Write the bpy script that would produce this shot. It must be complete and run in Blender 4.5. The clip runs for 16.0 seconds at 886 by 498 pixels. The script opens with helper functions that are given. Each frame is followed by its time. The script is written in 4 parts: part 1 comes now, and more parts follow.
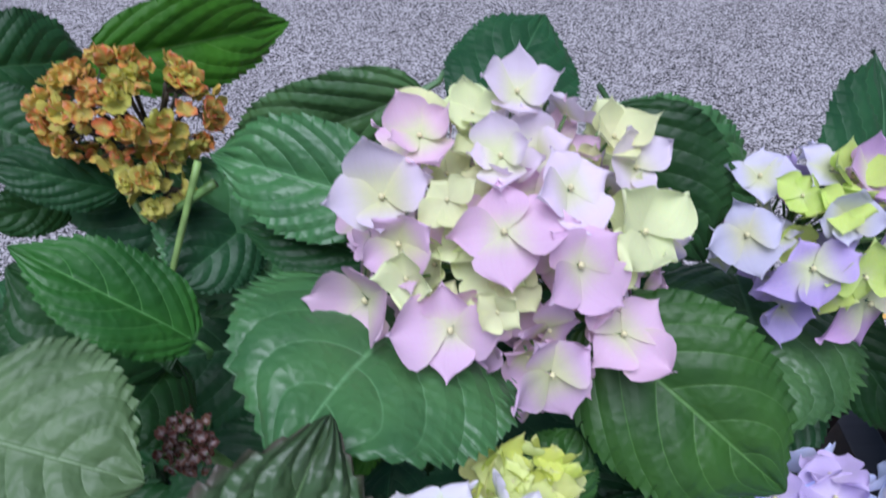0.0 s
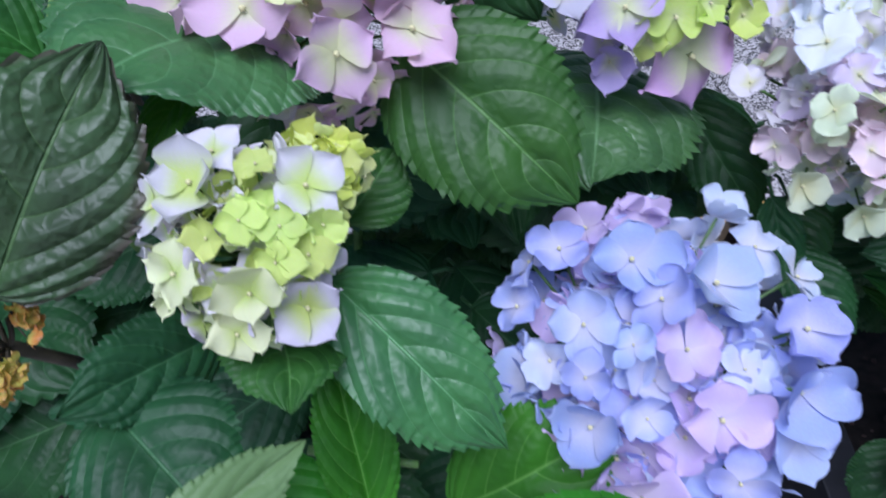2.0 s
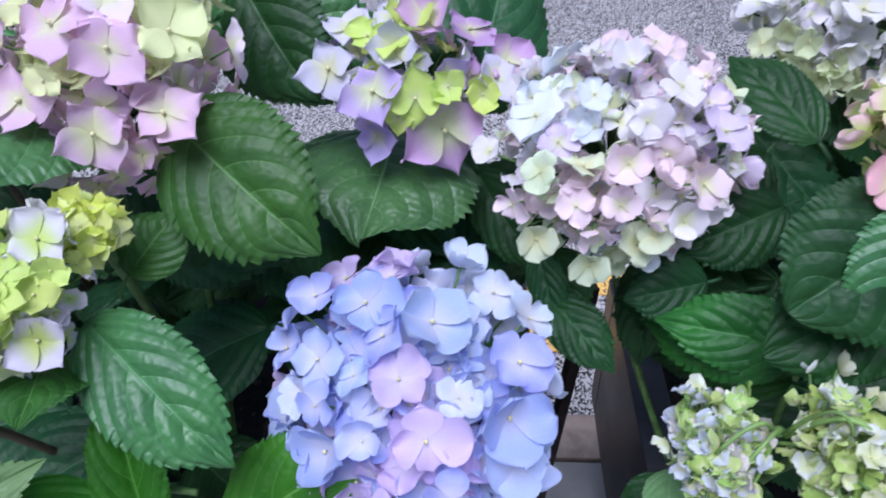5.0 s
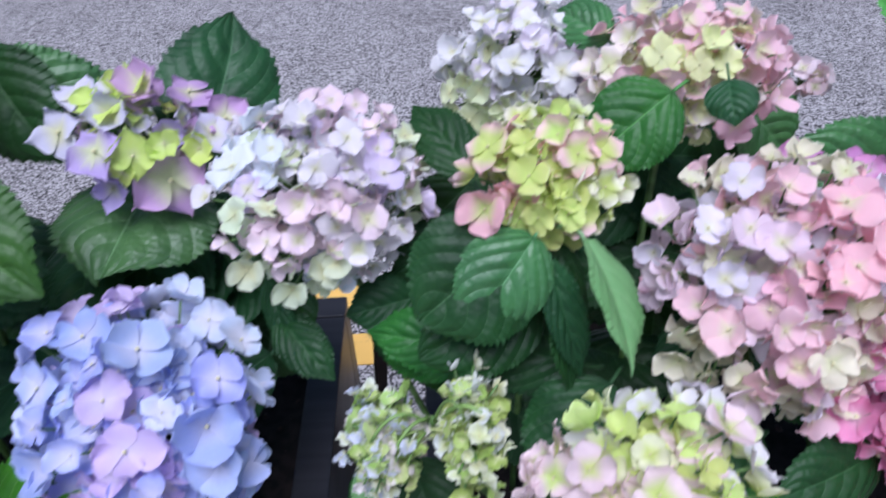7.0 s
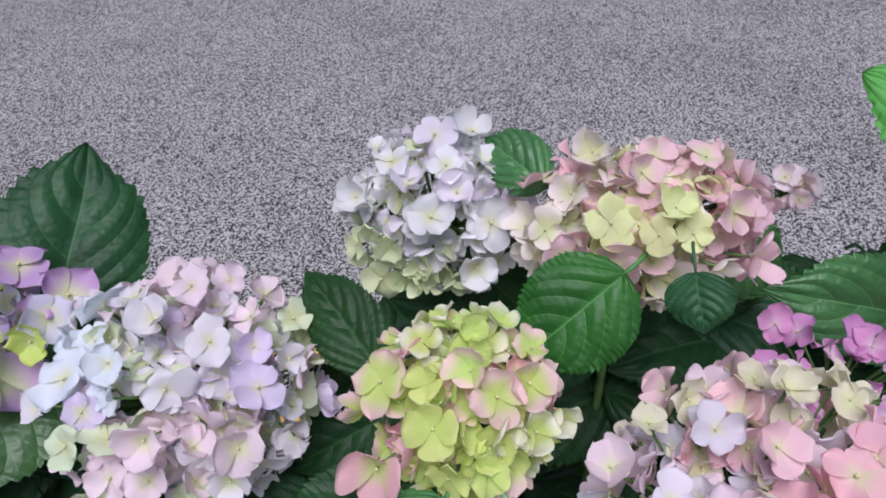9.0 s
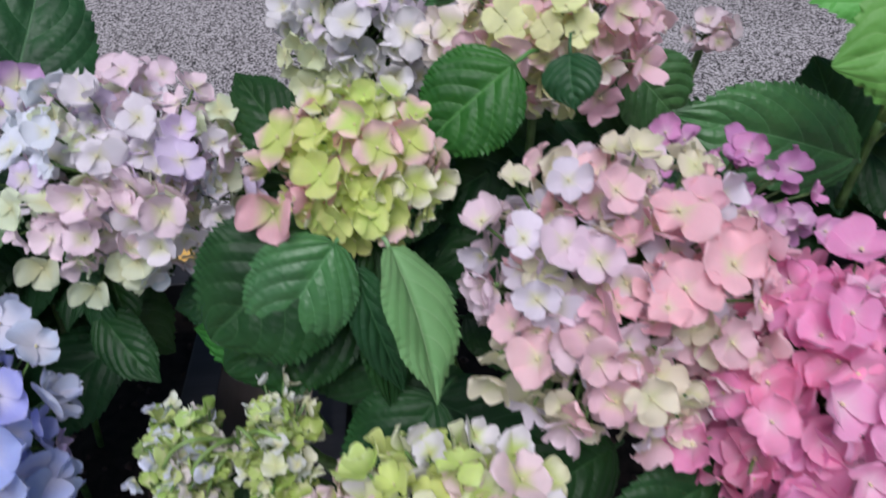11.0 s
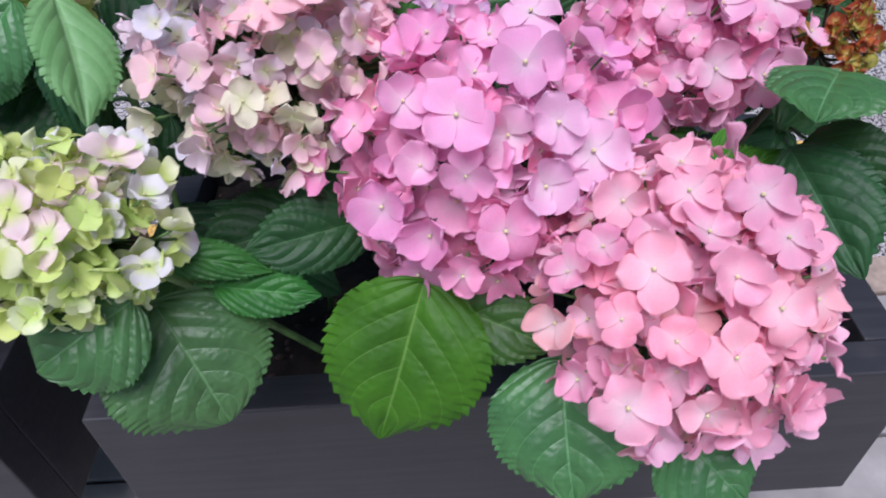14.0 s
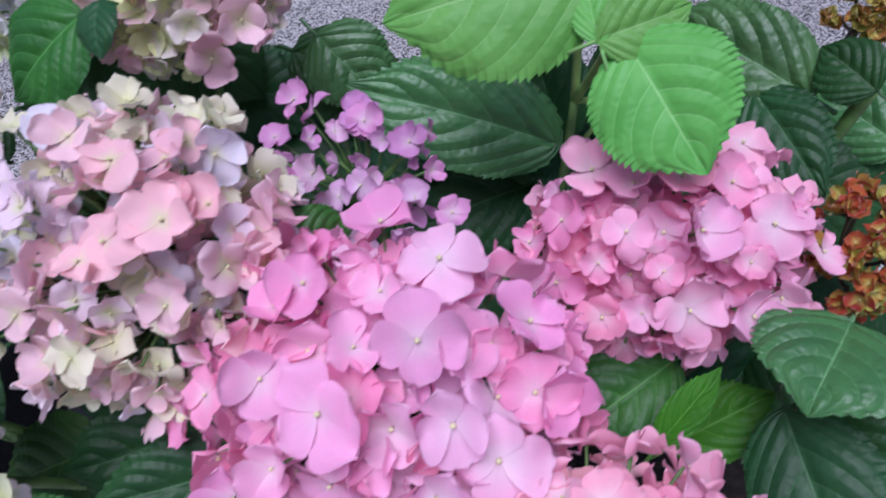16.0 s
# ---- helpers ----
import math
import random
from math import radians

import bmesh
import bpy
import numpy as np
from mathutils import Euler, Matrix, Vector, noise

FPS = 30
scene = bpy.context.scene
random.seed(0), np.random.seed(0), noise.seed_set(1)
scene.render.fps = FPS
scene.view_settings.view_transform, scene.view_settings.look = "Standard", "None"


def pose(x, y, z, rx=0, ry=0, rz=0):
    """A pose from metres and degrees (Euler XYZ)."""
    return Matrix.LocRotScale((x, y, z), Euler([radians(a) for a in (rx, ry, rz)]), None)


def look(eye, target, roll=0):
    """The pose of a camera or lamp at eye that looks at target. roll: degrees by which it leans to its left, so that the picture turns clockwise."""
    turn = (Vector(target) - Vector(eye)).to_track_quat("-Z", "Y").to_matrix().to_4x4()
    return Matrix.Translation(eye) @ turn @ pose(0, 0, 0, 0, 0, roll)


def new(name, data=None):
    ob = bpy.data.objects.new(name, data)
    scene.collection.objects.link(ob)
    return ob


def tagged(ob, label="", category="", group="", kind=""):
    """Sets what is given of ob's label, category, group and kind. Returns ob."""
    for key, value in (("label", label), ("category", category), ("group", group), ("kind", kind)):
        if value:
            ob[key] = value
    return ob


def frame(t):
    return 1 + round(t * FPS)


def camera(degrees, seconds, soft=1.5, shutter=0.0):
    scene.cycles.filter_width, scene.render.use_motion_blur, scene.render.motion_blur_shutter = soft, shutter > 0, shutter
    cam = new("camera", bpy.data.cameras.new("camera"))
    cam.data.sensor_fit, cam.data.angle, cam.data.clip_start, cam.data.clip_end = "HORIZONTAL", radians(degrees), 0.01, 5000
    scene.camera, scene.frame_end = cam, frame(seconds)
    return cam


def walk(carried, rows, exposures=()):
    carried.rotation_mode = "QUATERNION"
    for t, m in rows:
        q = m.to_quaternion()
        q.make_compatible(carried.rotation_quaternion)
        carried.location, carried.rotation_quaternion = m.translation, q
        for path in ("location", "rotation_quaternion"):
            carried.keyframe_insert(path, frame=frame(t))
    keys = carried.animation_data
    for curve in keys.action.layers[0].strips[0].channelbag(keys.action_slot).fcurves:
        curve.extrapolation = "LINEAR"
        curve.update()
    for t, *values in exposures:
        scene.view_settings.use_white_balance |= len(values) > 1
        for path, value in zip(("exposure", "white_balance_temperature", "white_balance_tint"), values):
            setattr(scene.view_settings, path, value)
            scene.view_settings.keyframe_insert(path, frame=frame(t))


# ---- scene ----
cam = camera(65.0, 16.0, soft=1.8, shutter=0.5)
PATH = [  # seconds, eye, target, roll
    (0, (0.0004, 0.0050, 1.3486), (-0.0009, 1.4809, -0.0010), 0.13),
    (0.5, (0.0163, -0.0077, 1.3228), (0.0134, 1.4187, -0.0791), 1.00),
    (1, (0.0402, -0.0351, 1.3022), (0.0273, 1.3741, -0.1170), 1.29),
    (1.5, (0.0764, -0.0738, 1.2825), (0.0484, 1.3237, -0.1480), 1.18),
    (2, (0.1234, -0.1177, 1.2662), (0.0757, 1.2769, -0.1665), 0.19),
    (2.5, (0.1485, -0.1553, 1.2652), (0.0776, 1.2416, -0.1643), -0.95),
    (3, (0.1794, -0.1707, 1.2668), (0.0905, 1.2461, -0.1420), -1.41),
    (3.5, (0.2292, -0.1677, 1.2733), (0.1177, 1.2727, -0.1098), -2.13),
    (3.7, (0.2403, -0.1681, 1.2723), (0.1261, 1.2796, -0.1028), -2.23),
    (5.8, (0.3759, -0.1860, 1.3061), (0.2597, 1.3912, 0.0817), -2.58),
    (6, (0.3964, -0.2107, 1.3006), (0.2934, 1.3580, 0.0643), -2.66),
    (6.5, (0.4707, -0.2658, 1.3100), (0.4153, 1.2989, 0.0655), -2.90),
    (7, (0.5176, -0.2351, 1.3565), (0.5482, 1.3325, 0.1149), -2.29),
    (7.5, (0.5497, -0.1632, 1.3741), (0.6323, 1.4078, 0.1392), -1.97),
    (8, (0.5586, -0.0971, 1.4018), (0.6341, 1.4765, 0.1697), -2.71),
    (8.2, (0.5665, -0.0709, 1.4063), (0.6513, 1.5043, 0.1769), -2.83),
    (10.3, (0.6157, -0.0283, 1.3709), (0.6811, 1.4013, -0.0262), -2.49),
    (10.5, (0.6236, -0.0664, 1.3685), (0.6818, 1.3521, -0.0403), -2.16),
    (11, (0.6538, -0.1498, 1.3498), (0.7013, 1.2699, -0.0580), -1.98),
    (11.5, (0.6890, -0.2121, 1.3259), (0.7270, 1.2262, -0.0632), -1.88),
    (12, (0.7345, -0.2500, 1.3115), (0.7713, 1.1958, -0.0698), -1.90),
    (12.5, (0.7762, -0.2755, 1.3009), (0.8219, 1.1710, -0.0796), -1.84),
    (13, (0.8195, -0.3020, 1.2853), (0.8713, 1.1444, -0.0951), -2.51),
    (13.5, (0.8586, -0.3467, 1.2584), (0.8866, 1.0705, -0.1526), -3.02),
    (14, (0.9050, -0.3417, 1.2483), (0.9065, 1.1009, -0.1370), -3.37),
    (14.5, (0.9257, -0.2847, 1.2668), (0.8939, 1.1665, -0.1091), -2.90),
    (15, (0.9442, -0.2336, 1.2836), (0.8749, 1.2289, -0.0790), -2.78),
    (15.5, (0.9652, -0.1910, 1.2909), (0.8620, 1.2491, -0.0931), -2.62),
    (16, (1.0039, -0.1516, 1.2962), (0.8671, 1.2877, -0.0857), -3.62),
]
walk(cam, [(t, look(eye, target, roll)) for t, eye, target, roll in PATH],
     [(0, 0.32, 5720, 13.5), (1.5, 0.30, 5620, 12.5), (3.5, 0.46, 5380, 11), (6, 0.44, 5850, 12.5), (7, 0.38, 5750, 13), (8.2, 0.20, 6050, 12), (10.3, 0.02, 6450, 11.5), (11, 0.02, 6400, 12), (12.5, 0.20, 6050, 15),
      (13.5, 0.20, 6080, 14), (14, 0.38, 6150, 13), (15, 0.16, 5850, 16), (16, 0.24, 5750, 17)])

# ---- sky and light: an even, bright overcast street ----
world = bpy.data.worlds.new("sky")
world.use_nodes = True
scene.world = world
sky = world.node_tree.nodes.new("ShaderNodeTexSky")
sky.sky_type, sky.sun_disc = "NISHITA", False
sky.sun_elevation, sky.sun_rotation = radians(67), radians(190)
sky.air_density, sky.dust_density = 1.2, 0.6
background = world.node_tree.nodes["Background"]
background.inputs["Strength"].default_value = 0.042
world.node_tree.links.new(sky.outputs[0], background.inputs["Color"])
sun = new("sun", bpy.data.lights.new("sun", "SUN"))
sun.data.energy, sun.data.angle, sun.data.color = 3.25, radians(42), (0.97, 0.93, 1.0)
sun.matrix_world = look((-0.3, -1.4, 3.7), (0, 0, 0))


# ---- materials ----
def material(name, roughness=0.6, metallic=0.0):
    m = bpy.data.materials.new(name)
    m.use_nodes = True
    m.node_tree.nodes["Principled BSDF"].inputs["Roughness"].default_value = roughness
    m.node_tree.nodes["Principled BSDF"].inputs["Metallic"].default_value = metallic
    return m


class Nodes:
    """Short hand for a material's node tree."""

    def __init__(self, m):
        self.t = m.node_tree
        self.bsdf = self.t.nodes["Principled BSDF"]
        self.out = self.t.nodes["Material Output"]

    def add(self, kind, **inputs):
        n = self.t.nodes.new("ShaderNode" + kind)
        for k, v in inputs.items():
            k = int(k[1:]) if k[0] == "i" and k[1:].isdigit() else k.replace("_", " ")
            self.put(n.inputs[k], v)
        return n

    def put(self, socket, v):
        if isinstance(v, bpy.types.NodeSocket):
            self.t.links.new(v, socket)
        else:
            socket.default_value = v

    def math(self, op, a, b=0.0, c=0.0, clamp=False):
        n = self.t.nodes.new("ShaderNodeMath")
        n.operation, n.use_clamp = op, clamp
        for s, v in zip(n.inputs, (a, b, c)):
            self.put(s, v)
        return n.outputs[0]

    def mix(self, fac, a, b, blend="MIX"):
        n = self.t.nodes.new("ShaderNodeMix")
        n.data_type, n.blend_type = "RGBA", blend
        self.put(n.inputs[0], fac)
        self.put(n.inputs[6], a)
        self.put(n.inputs[7], b)
        return n.outputs[2]

    def step(self, v, lo, hi, a=0.0, b=1.0):
        n = self.t.nodes.new("ShaderNodeMapRange")
        n.interpolation_type = "SMOOTHSTEP"
        for s, x in zip(n.inputs, (v, lo, hi, a, b)):
            self.put(s, x)
        return n.outputs[0]

    def noise(self, scale, detail=4.0, vector=None):
        n = self.add("TexNoise", Scale=scale, Detail=detail)
        self.put(n.inputs["Vector"], vector if vector else self.add("TexCoord").outputs["Object"])
        return n.outputs["Fac"]

    def voronoi(self, scale, vector=None, out="Distance", feature="F1"):
        n = self.add("TexVoronoi", Scale=scale)
        n.feature = feature
        self.put(n.inputs["Vector"], vector if vector else self.add("TexCoord").outputs["Object"])
        return n.outputs[out]

    def bump(self, height, strength=0.3, distance=0.001):
        n = self.add("Bump", Strength=strength, Distance=distance, Height=height)
        self.put(self.bsdf.inputs["Normal"], n.outputs[0])

    def thin(self, colour, share):
        """Lets light through a thin sheet, as petals and leaves do."""
        tr = self.add("BsdfTranslucent", Color=colour)
        mx = self.add("MixShader", i0=share, i1=self.bsdf.outputs[0], i2=tr.outputs[0])
        self.put(self.out.inputs["Surface"], mx.outputs[0])


def rgb(r, g, b):
    return (r, g, b, 1.0)


def petal_material(name, centre, own, through_light=0.33):
    """Petals: a centre colour that gives way to the floret's own colour; own: how far the centre takes the own colour on."""
    m = material(name, 0.55)
    n = Nodes(m)
    uv = n.add("SeparateXYZ", Vector=n.add("UVMap").outputs[0])
    info = n.add("ObjectInfo")
    r = uv.outputs[0]
    mid = n.mix(own, rgb(*centre), n.mix(0.25, info.outputs["Color"], rgb(0.9, 0.85, 0.85)))
    wob = n.math("MULTIPLY_ADD", n.noise(60.0, 2.0), 0.35, -0.17)
    edge = n.math("ADD", r, wob)
    lo = n.math("SUBTRACT", info.outputs["Alpha"], 0.30)
    hi = n.math("ADD", info.outputs["Alpha"], 0.30)
    col = n.mix(n.step(edge, lo, hi), mid, info.outputs["Color"])
    # near-white rim: pale petal edges, with their glancing highlight painted in
    col = n.mix(n.math("MULTIPLY", n.step(r, 0.74, 1.0), 0.15), col, rgb(0.98, 0.95, 0.98))
    stretch = n.add("Mapping", Vector=n.add("UVMap").outputs[0], Scale=(1.2, 26.0, 1.0))
    veins = n.noise(1.0, 3.0, stretch.outputs[0])
    col = n.mix(n.math("MULTIPLY", n.step(veins, 0.45, 0.7), 0.10), col, n.mix(1.0, col, rgb(0.75, 0.65, 0.72), "MULTIPLY"))
    blot = n.noise(35.0, 3.0)
    hs = n.add("HueSaturation", Color=col, Hue=n.math("ADD", n.math("MULTIPLY_ADD", info.outputs["Random"], 0.03, 0.460), n.math("MULTIPLY", n.noise(28.0, 2.0), 0.05)),
               Saturation=n.math("MULTIPLY_ADD", blot, 0.5, 0.75), Value=n.math("MULTIPLY_ADD", info.outputs["Random"], 0.12, 0.92))
    col = hs.outputs[0]
    n.put(n.bsdf.inputs["Base Color"], col)
    n.bsdf.inputs["Specular IOR Level"].default_value = 0.18
    n.bump(veins, 0.12, 0.0006)
    n.thin(col, through_light)
    return m


def leaf_material(name, base, dark, vein, roughness=0.42, sheen=0.45, relief=0.36, margin=None):
    m = material(name, roughness)
    n = Nodes(m)
    uv = n.add("SeparateXYZ", Vector=n.add("UVMap").outputs[0])
    across = n.math("ABSOLUTE", n.math("MULTIPLY_ADD", uv.outputs[0], 2.0, -1.0))
    lean = n.math("MULTIPLY_ADD", n.math("MULTIPLY", across, across), -0.30, n.math("MULTIPLY", across, -0.20))
    half = n.math("GREATER_THAN", uv.outputs[0], 0.5)
    phase = n.math("MULTIPLY_ADD", n.math("ADD", lean, uv.outputs[1]), 5.4, n.math("MULTIPLY", half, 0.35))
    side = n.math("PINGPONG", n.math("ADD", phase, 20.0), 0.5)
    lateral = n.math("MULTIPLY", n.step(side, 0.004, 0.040, 1.0, 0.0), n.step(across, 0.55, 0.98, 1.0, 0.25))
    mid = n.step(across, 0.006, 0.030, 1.0, 0.0)
    info = n.add("ObjectInfo")
    patch = n.noise(22.0, 4.0)
    col = n.mix(n.step(patch, 0.35, 0.7), rgb(*base), rgb(*dark))
    col = n.mix(n.math("MULTIPLY", lateral, 0.55), col, rgb(*vein))
    col = n.mix(n.math("MULTIPLY", mid, 0.8), col, rgb(*vein))
    if margin:
        col = n.mix(n.math("MULTIPLY", n.step(n.math("ADD", across, n.math("MULTIPLY_ADD", patch, 0.3, -0.15)), 0.80, 1.0), 0.7), col, rgb(*margin))
    spots = n.step(n.voronoi(55.0), 0.0, 0.12, 1.0, 0.0)
    col = n.mix(n.math("MULTIPLY", spots, n.step(n.noise(14.0), 0.60, 0.72, 0.0, 0.4)), col, rgb(0.12, 0.09, 0.03))
    col = n.add("HueSaturation", Color=col, Hue=n.math("MULTIPLY_ADD", info.outputs["Random"], 0.035, 0.483),
                Value=n.math("MULTIPLY_ADD", info.outputs["Random"], 0.4, 0.8)).outputs[0]
    n.put(n.bsdf.inputs["Base Color"], col)
    n.put(n.bsdf.inputs["Roughness"], n.math("MULTIPLY_ADD", patch, 0.2, roughness - 0.08))
    n.bsdf.inputs["Specular IOR Level"].default_value = sheen
    web = n.voronoi(120.0, None, "Distance", "DISTANCE_TO_EDGE")
    coarse = n.step(web, 0.0, 0.42)
    height = n.math("MULTIPLY", n.noise(45.0, 2.0), 0.6)
    height = n.math("ADD", height, n.math("MULTIPLY", coarse, 0.5))
    swell = n.math("MULTIPLY", n.math("POWER", n.math("MULTIPLY", side, 2.0), 0.5), 2.1)
    n.bump(n.math("ADD", height, n.math("MULTIPLY_ADD", mid, -1.0, swell)), relief, 0.0016)
    n.thin(n.mix(0.5, col, rgb(0.20, 0.42, 0.03)), 0.09)
    return m


PETAL = {"pale": petal_material("petal_cream_centred", (0.76, 0.79, 0.46), 0.0),
         "lime": petal_material("petal_lime_centred", (0.64, 0.78, 0.24), 0.0),
         "deep": petal_material("petal_self_coloured", (0.86, 0.80, 0.80), 0.62, 0.34),
         "dry": petal_material("petal_dried", (0.62, 0.58, 0.12), 0.1)}
LEAF = [leaf_material("leaf_mid_green", (0.035, 0.136, 0.018), (0.018, 0.086, 0.012), (0.11, 0.28, 0.07), 0.50),
        # green darkened past the leaf's own colour to imitate shade inside the bushes
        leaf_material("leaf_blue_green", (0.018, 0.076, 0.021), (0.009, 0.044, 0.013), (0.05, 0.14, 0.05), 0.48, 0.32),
        leaf_material("leaf_fresh_green", (0.040, 0.200, 0.010), (0.024, 0.135, 0.008), (0.13, 0.34, 0.06), 0.54, 0.3),
        leaf_material("leaf_sage_green", (0.125, 0.245, 0.092), (0.095, 0.190, 0.075), (0.20, 0.34, 0.16), 0.50, 0.5, 0.45),
        leaf_material("leaf_pale_green", (0.18, 0.33, 0.13), (0.13, 0.27, 0.09), (0.25, 0.38, 0.19), 0.5, 0.45, 0.15),
        leaf_material("leaf_sea_green", (0.066, 0.185, 0.056), (0.040, 0.130, 0.040), (0.14, 0.32, 0.13), 0.41, 0.55, 0.5),
        leaf_material("leaf_young_green", (0.135, 0.370, 0.075), (0.095, 0.300, 0.050), (0.25, 0.50, 0.16), 0.52, 0.35, 0.28),
        leaf_material("leaf_bronze_green", (0.050, 0.098, 0.036), (0.034, 0.060, 0.026), (0.12, 0.21, 0.08), 0.43, 0.5, 0.85, (0.085, 0.050, 0.052))]


def plain(name, colour, roughness=0.6, vary=0.3, scale=40.0, metallic=0.0, bump=0.2):
    m = material(name, roughness, metallic)
    n = Nodes(m)
    k = n.noise(scale, 6.0)
    fine = n.noise(scale * 12, 3.0)
    low = rgb(*(c * (1 - vary) for c in colour))
    high = rgb(*(min(1.0, c * (1 + vary)) for c in colour))
    col = n.mix(n.step(k, 0.3, 0.7), low, high)
    n.put(n.bsdf.inputs["Base Color"], n.mix(n.math("MULTIPLY", fine, 0.25), col, low))
    n.bump(fine, bump, 0.001)
    return m


EYE_YELLOW = plain("floret_eye", (0.66, 0.62, 0.34), 0.5)
STEM = plain("green_stem", (0.10, 0.20, 0.05), 0.5, 0.4, 60.0)
STEM_PALE = plain("pale_green_stem", (0.22, 0.36, 0.10), 0.5, 0.3, 60.0)
STEM_DARK = plain("brown_stem", (0.06, 0.05, 0.03), 0.7, 0.4, 60.0)
STEEL = plain("dark_steel", (0.035, 0.022, 0.020), 0.5, 0.4, 30.0, 0.3)


def asphalt_material():
    m = material("worn_asphalt", 0.85)
    n = Nodes(m)
    cell = n.add("SeparateColor", Color=n.voronoi(200.0, None, "Color")).outputs[0]
    fine = n.noise(420.0, 3.0)
    stain = n.noise(1.6, 6.0)
    v = n.math("MULTIPLY_ADD", cell, 0.75, n.math("MULTIPLY", fine, 0.45))
    col = n.mix(n.step(v, 0.48, 0.70), rgb(0.020, 0.019, 0.020), rgb(0.53, 0.505, 0.505))
    col = n.mix(n.step(stain, 0.45, 0.75, 0.0, 0.45), col, n.mix(1.0, col, rgb(0.62, 0.60, 0.60), "MULTIPLY"))
    n.put(n.bsdf.inputs["Base Color"], col)
    n.bump(n.math("ADD", cell, fine), 0.6, 0.004)
    return m


def marking_material():
    m = material("yellow_road_paint", 0.7)
    n = Nodes(m)
    cell = n.voronoi(150.0)
    worn = n.math("MULTIPLY", n.step(cell, 0.55, 0.75), n.step(n.noise(5.0), 0.5, 0.6))
    col = n.mix(n.noise(8.0), rgb(0.85, 0.52, 0.12), rgb(0.72, 0.44, 0.11))
    n.put(n.bsdf.inputs["Base Color"], n.mix(worn, col, rgb(0.08, 0.07, 0.07)))
    n.bump(n.noise(300.0), 0.4, 0.002)
    return m


def board_material():
    m = material("black_stained_wood", 0.5)
    n = Nodes(m)
    coord = n.add("TexCoord").outputs["Object"]
    stretch = n.add("Mapping", Vector=coord, Scale=(4.0, 60.0, 60.0)).outputs[0]
    grain = n.noise(1.5, 6.0, stretch)
    dust = n.noise(9.0, 5.0)
    col = n.mix(n.step(grain, 0.35, 0.7), rgb(0.026, 0.026, 0.032), rgb(0.036, 0.036, 0.043))
    col = n.mix(n.step(dust, 0.55, 0.80, 0.0, 0.25), col, rgb(0.085, 0.078, 0.078))
    n.put(n.bsdf.inputs["Base Color"], col)
    n.put(n.bsdf.inputs["Roughness"], n.math("MULTIPLY_ADD", dust, 0.3, 0.26))
    n.bump(grain, 0.08, 0.0006)
    return m


ASPHALT, MARKING, BOARD = asphalt_material(), marking_material(), board_material()
SLAB = plain("paving_stone", (0.34, 0.32, 0.31), 0.8, 0.22, 9.0)
KERB = plain("kerb_granite", (0.36, 0.28, 0.23), 0.8, 0.3, 25.0)
BARK = plain("bark", (0.07, 0.04, 0.035), 0.85, 0.6, 90.0)
SOIL = plain("potting_soil", (0.020, 0.014, 0.012), 0.95, 0.6, 60.0, 0.0, 1.0)


# ---- mesh helpers ----
def mesh_of(name, verts, faces, uvs=None, smooth=True):
    me = bpy.data.meshes.new(name)
    me.from_pydata([tuple(map(float, v)) for v in verts], [], faces)
    if uvs is not None:
        lay = me.uv_layers.new(name="UVMap")
        idx = np.empty(len(me.loops), dtype=np.int32)
        me.loops.foreach_get("vertex_index", idx)
        lay.data.foreach_set("uv", np.asarray(uvs, dtype=np.float32)[idx].ravel())
    me.polygons.foreach_set("use_smooth", [smooth] * len(me.polygons))
    me.update()
    return me


def part(name, me, mat, parent, label=""):
    ob = new(name, me)
    if mat and not me.materials:
        me.materials.append(mat)
    ob.parent = parent
    return tagged(ob, label)


def tube(points, radii, sides=6):
    """Vertices and faces of a round tube along points."""
    pts = [Vector(p) for p in points]
    verts, faces = [], []
    ref = Vector((0.31, 0.53, 0.79))
    for i, p in enumerate(pts):
        d = (pts[min(i + 1, len(pts) - 1)] - pts[max(i - 1, 0)]).normalized()
        a = d.cross(ref)
        if a.length < 0.05:
            a = d.cross(Vector((1, 0, 0)))
        a.normalize()
        b = d.cross(a)
        for k in range(sides):
            w = 2 * math.pi * k / sides
            verts.append(p + (a * math.cos(w) + b * math.sin(w)) * radii[i])
    for i in range(len(pts) - 1):
        for k in range(sides):
            j = (k + 1) % sides
            faces.append((i * sides + k, i * sides + j, (i + 1) * sides + j, (i + 1) * sides + k))
    faces.append(tuple(range(sides))[::-1])
    faces.append(tuple(range((len(pts) - 1) * sides, len(pts) * sides)))
    return verts, faces


def curve(a, b, bend, n=8):
    """Points from a to b, bowed by the vector bend at the middle."""
    a, b, bend = Vector(a), Vector(b), Vector(bend)
    return [a.lerp(b, i / n) + bend * (4 * (i / n) * (1 - i / n)) for i in range(n + 1)]


def join(*parts):
    verts, faces = [], []
    for v, f in parts:
        o = len(verts)
        verts += list(v)
        faces += [tuple(i + o for i in q) for q in f]
    return verts, faces


def box_mesh(name, lo, hi, bevel=0.003):
    bm = bmesh.new()
    bmesh.ops.create_cube(bm, size=1.0)
    for v in bm.verts:
        v.co = Vector([lo[i] + (v.co[i] + 0.5) * (hi[i] - lo[i]) for i in range(3)])
    if bevel:
        bmesh.ops.bevel(bm, geom=bm.edges[:], offset=bevel, segments=2, affect="EDGES", profile=0.6)
    me = bpy.data.meshes.new(name)
    bm.to_mesh(me)
    bm.free()
    return me


